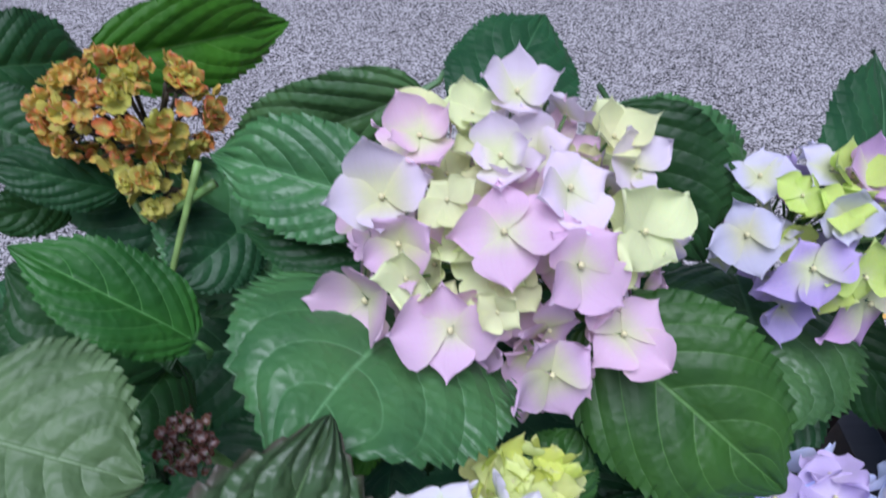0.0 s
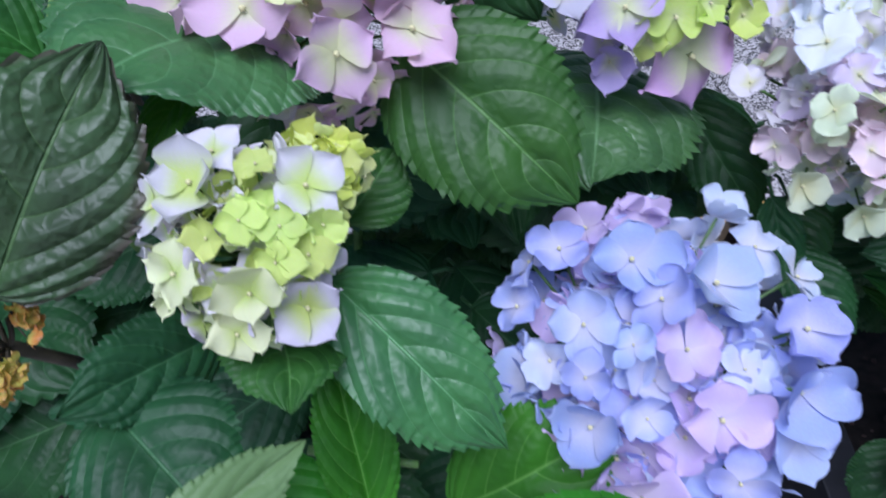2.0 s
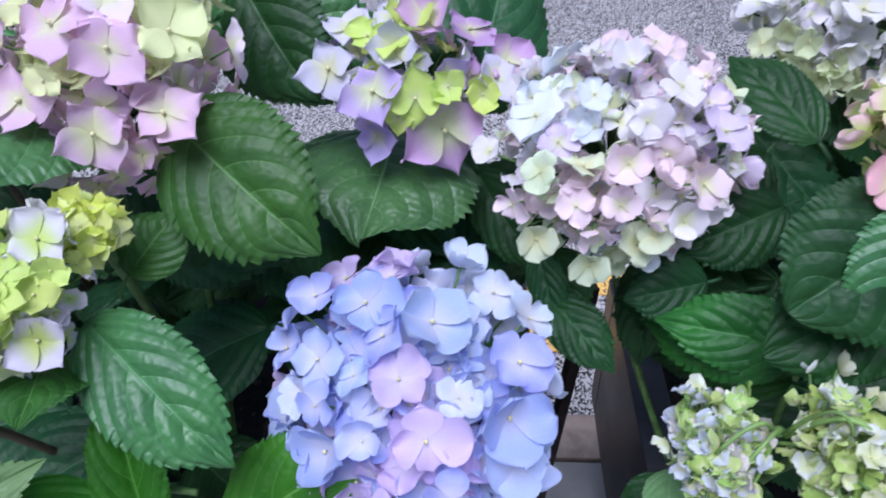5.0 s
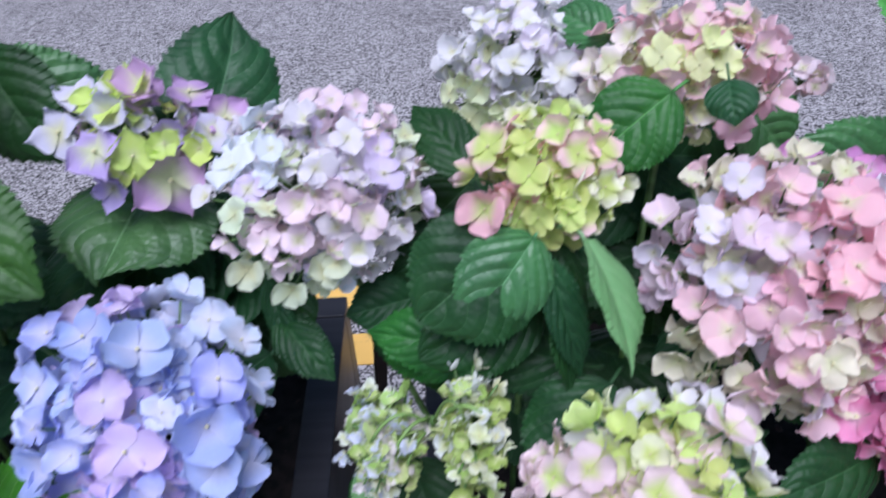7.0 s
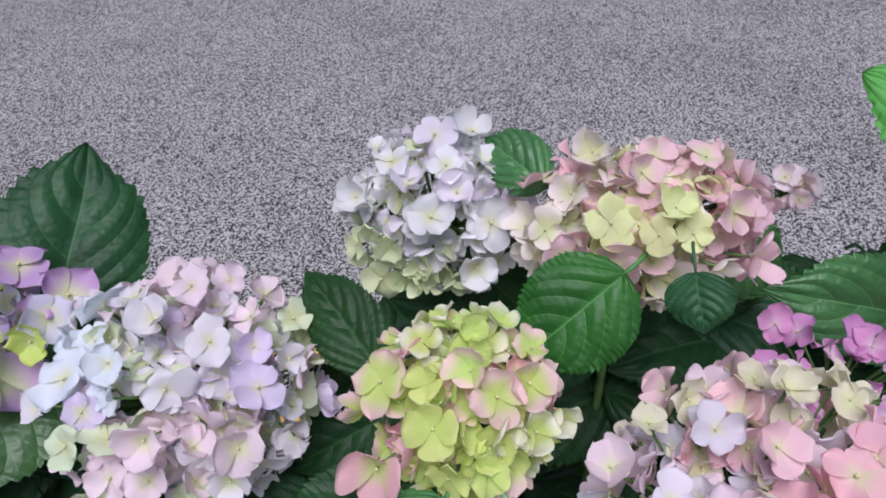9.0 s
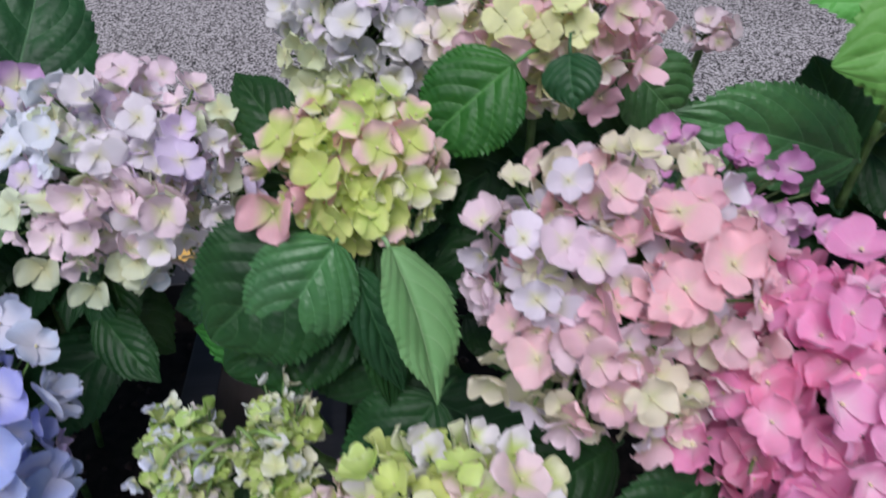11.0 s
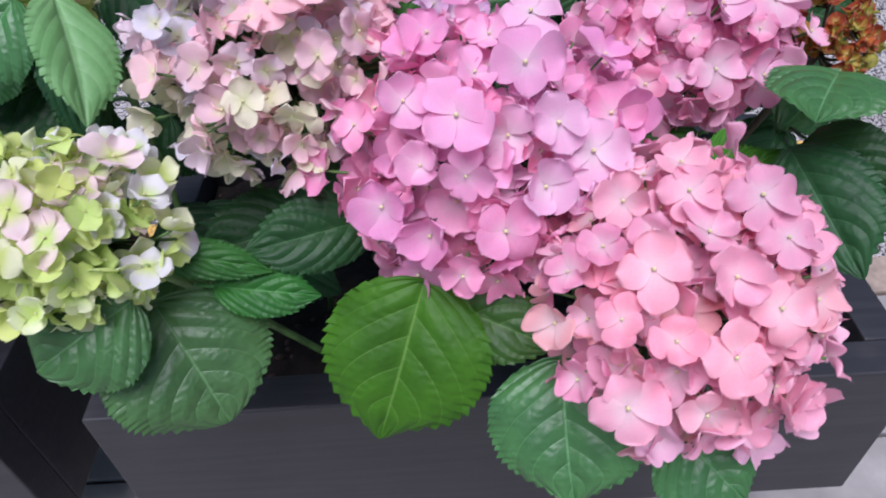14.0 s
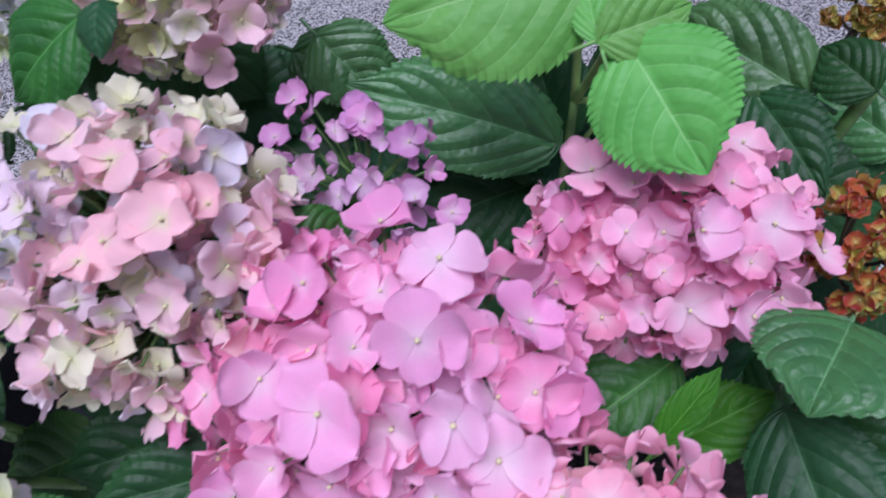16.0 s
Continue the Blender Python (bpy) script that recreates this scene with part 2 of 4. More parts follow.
# ---- ground: road, double line, kerb, pavement ----
PAVE = 0.11
rng = np.random.RandomState(5)
road = new("road", mesh_of("road", [(-60, 0.72, 0), (60, 0.72, 0), (60, 80, 0), (-60, 80, 0)], [(0, 1, 2, 3)], None, False))
road.data.materials.append(ASPHALT)
tagged(road, "light grey worn asphalt road surface with fine aggregate", "road", kind="structure")
ground = new("ground", mesh_of("ground", [(-60, -60, -0.02), (60, -60, -0.02), (60, 80, -0.02), (-60, 80, -0.02)], [(0, 1, 2, 3)], None, False))
ground.data.materials.append(ASPHALT)
tagged(ground, "bare ground under road and pavement", "ground", kind="structure")
for y0, y1 in ((1.008, 1.120), (1.215, 1.325)):
    line = new("road_marking", box_mesh("road_marking", (-20, y0, 0.0), (20, y1, 0.004), 0))
    line.data.materials.append(MARKING)
    tagged(line, "worn yellow painted line along the road edge", "road marking", "double yellow line", "structure")
kerb = new("kerb", None)
tagged(kerb, "brownish granite kerb between pavement and road", "kerb", kind="structure")
for i in range(-7, 8):
    part("kerb_stone", box_mesh("kerb_stone", (i * 0.9 + 0.13, 0.632, 0), (i * 0.9 + 1.024, 0.738, PAVE), 0.006), KERB, kerb)
pavement = new("pavement", None)
tagged(pavement, "pale grey pavement of square stone slabs", "pavement", kind="structure")
part("bedding", box_mesh("bedding", (-6, -4, -0.01), (7, 0.624, PAVE - 0.012), 0), SOIL, pavement)
slab_mesh = box_mesh("paving_slab", (-0.1615, -0.1615, -0.04), (0.1615, 0.1615, 0), 0.004)
for i in range(-6, 12):
    for j in range(-7, 3):
        s = part("paving_slab", slab_mesh, SLAB, pavement)
        s.location = (i * 0.33 + 0.16 * (j % 2) + 0.05, 0.460 - (2 - j) * 0.33, PAVE + rng.uniform(-0.002, 0.002))
# the same paving further off, in one mesh
far_verts, far_faces = [], []
for i in range(-18, 22):
    for j in range(-11, 3):
        if -6 <= i < 12 and j >= -7:
            continue
        x, y, o = i * 0.33 + 0.16 * (j % 2) + 0.05, 0.460 - (2 - j) * 0.33, len(far_verts)
        z = PAVE + rng.uniform(-0.002, 0.002)
        far_verts += [(x + a * 0.1615, y + b * 0.1615, z - c) for c in (0.03, 0) for a, b in ((-1, -1), (1, -1), (1, 1), (-1, 1))]
        far_faces += [tuple(o + k for k in q) for q in ((4, 5, 6, 7), (0, 1, 5, 4), (1, 2, 6, 5), (2, 3, 7, 6), (3, 0, 4, 7))]
far_slabs = part("paving_slabs", mesh_of("paving_slabs", far_verts, far_faces, smooth=False), SLAB, pavement)
tagged(far_slabs, kind="stuff")

# ---- planters on a low steel stand ----
RIM, BASE = 0.60, 0.335
FRONT, BACK = 0.095, 0.610


def planter(x0, x1, label):
    p = new("planter", None)
    p.location = (0.5 * (x0 + x1), 0.5 * (FRONT + BACK), BASE)
    tagged(p, label, "planter", "black planters")
    w, d, h, th = 0.5 * (x1 - x0), 0.5 * (BACK - FRONT), RIM - BASE, 0.046
    part("front_board", box_mesh("front_board", (-w, -d, 0), (w, -d + th, h)), BOARD, p)
    part("back_board", box_mesh("back_board", (-w, d - th, 0), (w, d, h)), BOARD, p)
    for s in (-1, 1):
        a, b = sorted((s * w, s * (w - th)))
        part("side_board", box_mesh("side_board", (a, -d + th + 0.001, 0), (b, d - th - 0.001, h - 0.001)), BOARD, p)
    part("bottom_board", box_mesh("bottom_board", (-w + th, -d + th, 0.0), (w - th, d - th, 0.02)), BOARD, p)
    n = 40
    verts, faces = [], []
    for i in range(n + 1):
        for j in range(13):
            x, y = x0 + 0.05 + (x1 - x0 - 0.10) * i / n, FRONT + 0.05 + (BACK - FRONT - 0.10) * j / 12
            z = RIM - 0.045 + 0.018 * noise.noise((x * 14, y * 14, 1.0)) + 0.012 * noise.noise((x * 45, y * 45, 2.0))
            verts.append((x, y, z))
    for i in range(n):
        for j in range(12):
            a = i * 13 + j
            faces.append((a, a + 13, a + 14, a + 1))
    soil = new("soil", mesh_of("soil", verts, faces))
    soil.data.materials.append(SOIL)
    tagged(soil, "dark crumbly potting soil filling a planter", "soil", kind="stuff")
    lump_rng, lumps = random.Random(int(x1 * 100)), []
    for _ in range(360):
        c = Vector((lump_rng.uniform(x0 + 0.06, x1 - 0.06), lump_rng.uniform(FRONT + 0.06, BACK - 0.06), RIM - 0.036))
        r = lump_rng.uniform(0.002, 0.007)
        ring = [(c + Vector((math.cos(k * 1.05) * r * lump_rng.uniform(0.6, 1.2), math.sin(k * 1.05) * r * lump_rng.uniform(0.6, 1.2), lump_rng.uniform(-0.3, 0.3) * r))) for k in range(6)]
        verts = ring + [c + Vector((0, 0, r * 0.8)), c - Vector((0, 0, r))]
        lumps.append((verts, [(k, (k + 1) % 6, 6) for k in range(6)] + [((k + 1) % 6, k, 7) for k in range(6)]))
    bark = new("bark_chips", mesh_of("bark_chips", *join(*lumps), smooth=False))
    bark.data.materials.append(BARK)
    tagged(bark, "reddish brown bark chips lying on potting soil", "bark chips", kind="stuff")
    return p


planter(-0.53, 0.375, "black-stained wooden planter trough with thick boards")
planter(0.497, 1.43, "black-stained wooden planter trough with thick boards")
for sx, half in ((-0.08, 0.38), (0.97, 0.40)):
    stand = new("planter_stand", None)
    stand.location = (sx, 0.28, PAVE)
    tagged(stand, "low dark steel stand under a planter", "stand", "planter stands")
    for y in (-0.11, 0.25):
        part("rail", box_mesh("rail", (-half, y - 0.012, BASE - PAVE - 0.025), (half, y + 0.012, BASE - PAVE)), STEEL, stand)
        for x in (-half + 0.05, half - 0.05):
            part("leg", box_mesh("leg", (x - 0.012, y - 0.0118, 0), (x + 0.012, y + 0.0118, BASE - PAVE - 0.025)), STEEL, stand)
post = new("steel_post", mesh_of("steel_post", *tube([(0.398, 0.48, PAVE), (0.442, 0.46, 0.72)], [0.011, 0.011], 4), smooth=False))
post.data.materials.append(STEEL)
tagged(post, "thin dark brown square steel bar standing behind the planters", "post")


# ---- hydrangea: leaves ----
def leaf_mesh(length, width, arch, fold, seed, petiole, blunt, puff=1.0):
    """An ovate, toothed leaf along +y with quilted veins, face towards +z; its stalk drops back from the base."""
    r = np.random.RandomState(seed)
    rows, cols, teeth = 100, 20, r.randint(17, 25)
    v = np.linspace(0, 1, rows + 1)[:, None]
    u = np.linspace(-1, 1, cols + 1)[None, :]
    prof = np.power(v, 0.48) * np.power(1 - v, 0.60) if blunt else np.power(v, 0.50) * np.power(1 - v, 0.74)
    prof = prof / prof.max()
    drip = np.clip((v - 0.74) / 0.26, 0, 1)
    prof = prof * (1 - (0.35 if blunt else 0.62) * drip * drip * (3 - 2 * drip) * (1 - 0.35 * drip))
    saw = (v * teeth + r.rand()) % 1.0
    tooth = (saw - 0.35) * 0.085 * (0.75 + 0.3 * np.sin(v * 31 + r.uniform(0, 6)) + 0.3 * np.sin(v * 13 + 2 * np.sign(u) + r.uniform(0, 6))) * np.clip(prof * 3, 0, 1) * np.clip((v - 0.06) * 8, 0, 1) * np.clip((1 - v) * 7, 0, 1)
    p0 = r.uniform(0, 6)
    lop = 1 + 0.10 * (r.rand() - 0.5) * np.sign(u)
    half = 0.5 * width * (prof + tooth * np.power(np.abs(u), 14)) * lop
    x = u * half
    y = v * length + 0.022 * length * np.power(np.abs(u), 8) * (saw - 0.3) * np.clip((1 - v) * 6, 0, 1) - 0.035 * length * np.power(np.abs(u), 3) * (1 - v) ** 6
    au = np.abs(u)
    phase = (v - 0.20 * au - 0.30 * au ** 2) * 5.4 + 0.35 * (u > 0)
    quilt = 1 - np.power(1 - np.abs(np.sin(np.pi * phase)), 2.4)
    z = arch * length * 4 * v * (1 - v)
    z = z + (1.6 * fold + 0.08) * au * half - 0.15 * width * (au ** 2.4) * prof
    swell = r.uniform(0.014, 0.024) * length * (1 + 0.45 * np.sin(9 * v + 3 * u + p0))
    z = z + puff * swell * (quilt - 0.5) * np.clip(au * 4, 0, 1) * np.clip(prof * 1.5, 0, 1) * (1 - 0.5 * au) * np.clip((1 - v) * 4, 0, 1)
    z = z - 0.014 * length * np.exp(-(au / 0.09) ** 2) + puff * 0.0016 * length * np.sin(au * 13 + v * 19 + p0) * np.sin(v * 37 - au * 5) * np.clip(au * 3, 0, 1) * prof
    k1, k2, p1, p2 = r.uniform(1.5, 3.0), r.uniform(4, 6), r.uniform(0, 6), r.uniform(0, 6)
    wave = np.sin(k1 * np.pi * v + p1) * 0.5 * np.sign(u) + np.sin(k2 * np.pi * v + p2 + 1.5 * np.sign(u)) * 0.35
    z = z + 0.05 * width * wave * au ** 2
    x = x + 0.03 * length * np.sin(v * np.pi * r.uniform(0.8, 1.6) + p2) * r.uniform(-1, 1) * v
    verts = np.stack([x + 0 * v, y + 0 * u, z], -1).reshape(-1, 3)
    uvs = np.stack([0.5 + 0.5 * u + 0 * v, v + 0 * u], -1).reshape(-1, 2)
    c = cols + 1
    faces = [(i * c + j, i * c + j + 1, (i + 1) * c + j + 1, (i + 1) * c + j) for i in range(rows) for j in range(cols)]
    rad = 0.010 * length + 0.0008
    tv, tf = tube([(0, 0.02 * length, -rad), (0, -0.3 * petiole, -rad - 0.05 * petiole), (0, -0.7 * petiole, -0.35 * petiole), (0, -0.85 * petiole, -0.9 * petiole)],
                  [rad * 0.8, rad, rad, rad * 1.1], 6)
    o = len(verts)
    verts = np.concatenate([verts, np.array([tuple(p) for p in tv])])
    uvs = np.concatenate([uvs, np.tile([[0.5, 0.03]], (len(tv), 1))])
    faces += [tuple(i + o for i in q) for q in tf]
    return verts, faces, uvs


PLANTS = {}
SEED = [100]


def plant(key, x, y, label):
    p = new("hydrangea_plant", None)
    p.location = (x, y, RIM - 0.05)
    PLANTS[key] = tagged(p, label, "hydrangea", "hydrangeas in the planters")


def leaf(key, base, tip, width, normal, arch, fold, tone, blunt=False):
    SEED[0] += 1
    b, t, nz = Vector(base), Vector(tip), Vector(normal)
    length = (t - b).length
    y = (t - b).normalized()
    z = (nz - y * nz.dot(y)).normalized()
    x = y.cross(z)
    verts, faces, uvs = leaf_mesh(length, width, arch, fold, SEED[0], 0.022, blunt, 1.5 if tone in (3, 7) else 0.45 if tone == 4 else 0.75 if tone == 6 else 1.0)
    ob = part("leaf", mesh_of("leaf", verts, faces, uvs), LEAF[tone], PLANTS[key])
    m = Matrix((x, y, z)).transposed().to_4x4()
    m.translation = b - PLANTS[key].location
    ob.matrix_basis = m
    return ob


def stem(key, a, b, radius, tone, bend=(0.0, 0.0, 0.0)):
    p = PLANTS[key]
    a, b = Vector(a) - p.location, Vector(b) - p.location
    part("stem", mesh_of("stem", *tube(curve(a, b, bend), [radius * (1.15 - 0.03 * i) for i in range(9)], 8)), (STEM, STEM_PALE, STEM_DARK)[tone], p)


# ---- hydrangea: florets and heads ----
def floret_mesh(name, style, seed, mat):
    """Four broad, overlapping petals round a small eye, one pair above the other; unit radius, face towards +z."""
    r = np.random.RandomState(seed)
    rows, cols = 9, 8
    verts, faces, uvs = [], [], []
    petals = 4
    open_cup = r.uniform(0.75, 1.10) if r.rand() < 0.28 else r.uniform(0.05, 0.60)
    long_pair = r.uniform(-0.13, 0.13)
    tips = r.uniform(0.0, 0.75)
    for k in range(petals):
        ang = k * 2 * np.pi / petals + r.uniform(-0.13, 0.13)
        pair = long_pair if k % 2 else -long_pair
        lng = r.uniform(0.76, 1.10) + pair * 0.7
        wide = (r.uniform(0.48, 0.60) if style == "round" else r.uniform(0.45, 0.54)) * (1.0 - pair * 0.8)
        cup, side, twist = open_cup + r.uniform(-0.35, 0.42), r.uniform(-0.30, 0.95), r.uniform(-0.35, 0.35)
        v = 1 - np.power(1 - np.linspace(0, 1, rows + 1), 1.5)[:, None]
        u = np.linspace(-1, 1, cols + 1)[None, :]
        if style == "pointed":
            prof = 0.95 * wide * np.power(np.clip(np.sin(np.pi * np.power(v, 0.88)), 0, 1), 1.15)
        elif style == "round":
            # broad petals: a rounded blade blended with a little of a diamond
            blade = np.power(v, 0.85) * np.power(1 - v, 0.48) / 0.466
            diamond = np.power(v, 1.0) * np.power(1 - v, 0.85) / 0.281
            w = np.clip(tips + r.uniform(-0.2, 0.2), 0.05, 0.8)
            prof = wide * ((1 - w) * blade + w * diamond)
        elif style == "curled":
            prof = 0.06 * (1 - v) + np.sin(np.pi * np.power(v, 0.9) * 0.97) * 0.46
            cup, side, twist = r.uniform(0.3, 1.1), r.uniform(0.3, 0.9), r.uniform(-0.8, 0.8)
        else:
            prof = 0.06 * (1 - v) + np.sin(np.pi * np.power(v, 0.9) * 0.98) * 0.46
            cup = r.uniform(0.5, 1.1)
        lop = 1 + r.uniform(-0.14, 0.14) * np.sign(u)
        ragged = 1 + 0.05 * np.sin(v * r.uniform(5, 10) + r.uniform(0, 6) + 2 * np.sign(u)) * np.abs(u)
        px = u * prof * lng * lop * ragged
        py = 0.02 + v * lng + 0 * u - 0.07 * u * u * v
        pz = cup * (v ** 1.6) * 0.60 + side * (u ** 2) * prof * v + twist * u * prof + (0.075 if k % 2 else 0.0) * np.clip(v * 4, 0, 1)
        pz = pz + r.uniform(0.04, 0.13) * np.sin(2.6 * u + 4.2 * v + k * 2 + seed) * v * v - r.uniform(-0.2, 0.8) * np.clip(v - 0.5, 0, 1) ** 1.5
        pz = pz - 0.03 * np.exp(-(u / 0.2) ** 2) * v * (1 - v) * 2
        shrink = 1 - 0.22 * np.clip(cup, 0, 1) * v
        ca, sa = np.cos(ang), np.sin(ang)
        py = py * shrink
        grid = np.stack([px * ca - py * sa, px * sa + py * ca, pz + 0 * u], -1).reshape(-1, 3)
        o = len(verts)
        verts += [tuple(p) for p in grid]
        uvs += [(float(a), float(0.5 + 0.5 * b + k)) for a in v[:, 0] for b in u[0]]
        c = cols + 1
        faces += [(o + i * c + j, o + i * c + j + 1, o + (i + 1) * c + j + 1, o + (i + 1) * c + j) for i in range(rows) for j in range(cols)]
    petal_faces = len(faces)
    # the eye
    o = len(verts)
    for ring in range(3):
        a = ring * 0.55
        for k in range(8):
            w = 2 * np.pi * k / 8
            verts.append((0.058 * np.cos(a) * np.cos(w), 0.058 * np.cos(a) * np.sin(w), 0.085 + 0.062 * np.sin(a)))
            uvs.append((0.0, 0.0))
    verts.append((0, 0, 0.149))
    uvs.append((0.0, 0.0))
    for ring in range(2):
        for k in range(8):
            j = (k + 1) % 8
            faces.append((o + ring * 8 + k, o + ring * 8 + j, o + ring * 8 + 8 + j, o + ring * 8 + 8 + k))
    for k in range(8):
        faces.append((o + 16 + k, o + 16 + (k + 1) % 8, o + 24))
    me = mesh_of(name, verts, faces, uvs)
    me.materials.append(mat)
    me.materials.append(EYE_YELLOW)
    me.polygons.foreach_set("material_index", [0] * petal_faces + [1] * (len(faces) - petal_faces))
    return me


FLORETS = {(s, p): [floret_mesh("floret", s, 40 + i * 7, PETAL[p]) for i in range(20)]
           for s in ("pointed", "round", "bud", "curled") for p in PETAL}
FACING = Euler((radians(44), 0, 0)).to_matrix()      # heads lean towards the street side


def head(key, label, centre, radii, style, paint, palette, size, fill, given=(), reach=-0.45, spread=18, seed=1):
    """A flower head: pedicels from a stalk to florets over an ellipsoid. given: (across, up, size, twist, colour) florets, the
    first two as shares of the radii; fill: how many more are strewn over the rest. palette: colours with the extent of the pale centre."""
    r = random.Random(seed)
    p = PLANTS[key]
    c = Vector(centre)
    a = Vector(radii)
    spots, hubs = [], {}
    for gx, gy, s, tw, k, *high in given:
        q = gx * gx + gy * gy
        spots.append((Vector((gx, gy, high[0] if high else math.sqrt(max(0.03, 1 - q)))), s * (1.09 if style == "pointed" else 0.93 if paint != "deep" else 0.97), tw, k, r.uniform(0.95, 1.05)))
    golden = math.pi * (3 - math.sqrt(5))
    for i in range(fill):
        z = 1 - (1 - reach) * (i + 0.5) / fill
        w = i * golden + r.uniform(-0.25, 0.25)
        d = Vector((math.sqrt(1 - z * z) * math.cos(w), math.sqrt(1 - z * z) * math.sin(w), z))
        s = size * r.uniform(0.68, 1.05)
        if paint == "dry":      # dried heads hang together in small clusters on bare stalks
            if i % 12 == 0:
                knot = d
            hubs[len(spots)] = knot
            d = (knot + Vector((r.gauss(0, 0.15), r.gauss(0, 0.15), r.gauss(0, 0.15)))).normalized()
        near = [g for g in spots[:len(given)] if Vector(((g[0] - d).x * a.x, (g[0] - d).y * a.y, (g[0] - d).z * a.z)).length < 0.62 * (g[1] + s)]
        k = r.randrange(len(palette))
        if given and r.random() < 0.7:
            k = min(spots[:len(given)], key=lambda g: (g[0] - d).length)[3]
        spots.append((d, s, r.uniform(0, 90), k, r.uniform(0.66, 0.80) if near else r.uniform(0.55, 1.2) if style == "curled" else r.uniform(0.80, 0.97)))
    inner = 0 if paint == "dry" else fill // 2
    for i in range(inner):
        z = 1 - 1.2 * (i + 0.5) / inner
        w = i * golden + 1.3 + r.uniform(-0.3, 0.3)
        spots.append((Vector((math.sqrt(1 - z * z) * math.cos(w), math.sqrt(1 - z * z) * math.sin(w), z)), size * r.uniform(0.8, 1.05),
                      r.uniform(0, 90), r.randrange(len(palette)), r.uniform(0.58, 0.76)))
    root = c + FACING @ Vector((0, -0.15 * a.y, -a.z * 0.9))
    pieces = []
    ped = 0.0011 if size > 0.011 else 0.0007
    base = Vector((p.location.x + 0.3 * (c.x - p.location.x), p.location.y + 0.3 * (c.y - p.location.y), p.location.z))
    pieces.append(tube(curve(base, root, ((c.x - base.x) * 0.12, 0.02, 0.0)), [0.0042] * 9, 7))
    made = []
    for number, (d, s, tw, k, lift) in enumerate(spots):
        firm = number < len(given)
        where = c + FACING @ Vector((d.x * a.x, d.y * a.y, d.z * a.z)) * lift
        nrm = (FACING @ Vector((d.x / a.x, d.y / a.y, d.z / a.z))).normalized()
        if firm:    # open florets turn their faces out of the bush
            nrm = (nrm + FACING.col[2] * 0.45).normalized()
        nrm = (nrm + Vector((r.gauss(0, 1), r.gauss(0, 1), r.gauss(0, 1))) * math.tan(radians(spread)) * (0.36 if firm else 0.7) + Vector((0, -0.25, 0.25)) * (1.0 if firm else 0.4)).normalized()
        turn = nrm.to_track_quat("Z", "Y").to_matrix().to_4x4() @ Matrix.Rotation(radians(tw), 4, "Z")
        made.append((where, turn, s, k))
        if number in hubs:
            k = hubs[number]
            fork = c + FACING @ Vector((k.x * a.x, k.y * a.y, k.z * a.z)) * 0.62
            if hubs.get(number - 1) != k:
                pieces.append(tube(curve(root.lerp(c, 0.1), fork, (0.0, 0.0, -0.006)), [0.0016] * 9, 5))
            pieces.append(tube([fork, fork.lerp(where, 0.5), where - nrm * 0.001], [ped, ped * 0.8, ped * 0.8], 4))
            continue
        mid = root.lerp(where - nrm * s * 0.9, 0.55)
        pieces.append(tube([root.lerp(c, 0.2), mid, where - nrm * 0.001], [ped * 1.5, ped, ped], 4))
    hd = part("flower_head", mesh_of("flower_head", *join(*pieces)), STEM_DARK if paint == "dry" else STEM, p, label)
    hd.location = -p.location
    shapes = FLORETS[(style, paint)]
    for where, turn, s, k in made:
        col, extent = palette[k % len(palette)]
        ob = part("floret", shapes[r.randrange(len(shapes))], None, hd)
        m = turn @ Matrix.Scale(s, 4)
        m.translation = where
        ob.matrix_basis = m
        j = r.uniform(0.93, 1.05)
        ob.color = (min(1, col[0] * j), min(1, col[1] * j), min(1, col[2] * j), max(0.0, extent + r.uniform(-0.1, 0.1)))
    return hd


plant("A", 0.00, 0.30, "hydrangea with lilac-pink, lime-cream and dried brown heads")
plant("B", 0.22, 0.30, "hydrangea with a large blue head and a violet one")
plant("C", 0.60, 0.28, "hydrangea with pale pink, lime-pink and wilted heads")
plant("D", 0.74, 0.32, "hydrangea with white-lilac, cream-pink and faded mixed heads")
plant("F", 0.86, 0.24, "hydrangea with green-pink and salmon heads over the planter front")
plant("E", 1.05, 0.30, "hydrangea with bright pink and mauve heads and fresh leaves")

# heads
head("A", "lilac-pink mophead with cream-green centres", (0.037, 0.303, 1.077), (0.0933, 0.0949, 0.0706), "pointed", "pale",
     [((0.83, 0.59, 0.79), 0.30), ((0.86, 0.61, 0.78), 0.26), ((0.85, 0.91, 0.50), 0.30), ((0.87, 0.76, 0.89), 0.34)],
     0.0255, 62, [(-0.08, 0.03, 0.0292, 10, 0), (-0.35, -0.46, 0.0295, 10, 0), (0.17, -0.66, 0.0290, 20, 0), (0.31, -0.13, 0.0292, 30, 0), (0.26, 0.26, 0.0267, 0, 3), (-0.72, 0.24, 0.0293, 20, 3), (-0.65, -0.01, 0.0242, 40, 0), (-0.82, -0.31, 0.0286, 0, 1), (-0.52, 0.57, 0.0253, 30, 1), (0.02, 0.81, 0.0230, 0, 3), (-0.24, 0.75, 0.0166, 30, 2), (-0.38, 0.21, 0.0181, 40, 2), (-0.09, 0.46, 0.0226, 20, 3), (0.53, 0.56, 0.0198, 0, 2), (0.66, 0.05, 0.0281, 20, 2), (0.63, -0.52, 0.0289, 30, 1), (-0.56, -0.19, 0.0183, 0, 2), (-0.11, -0.35, 0.0151, 45, 2), (0.66, 0.40, 0.0214, 20, 3)], -0.30, 28, 11)
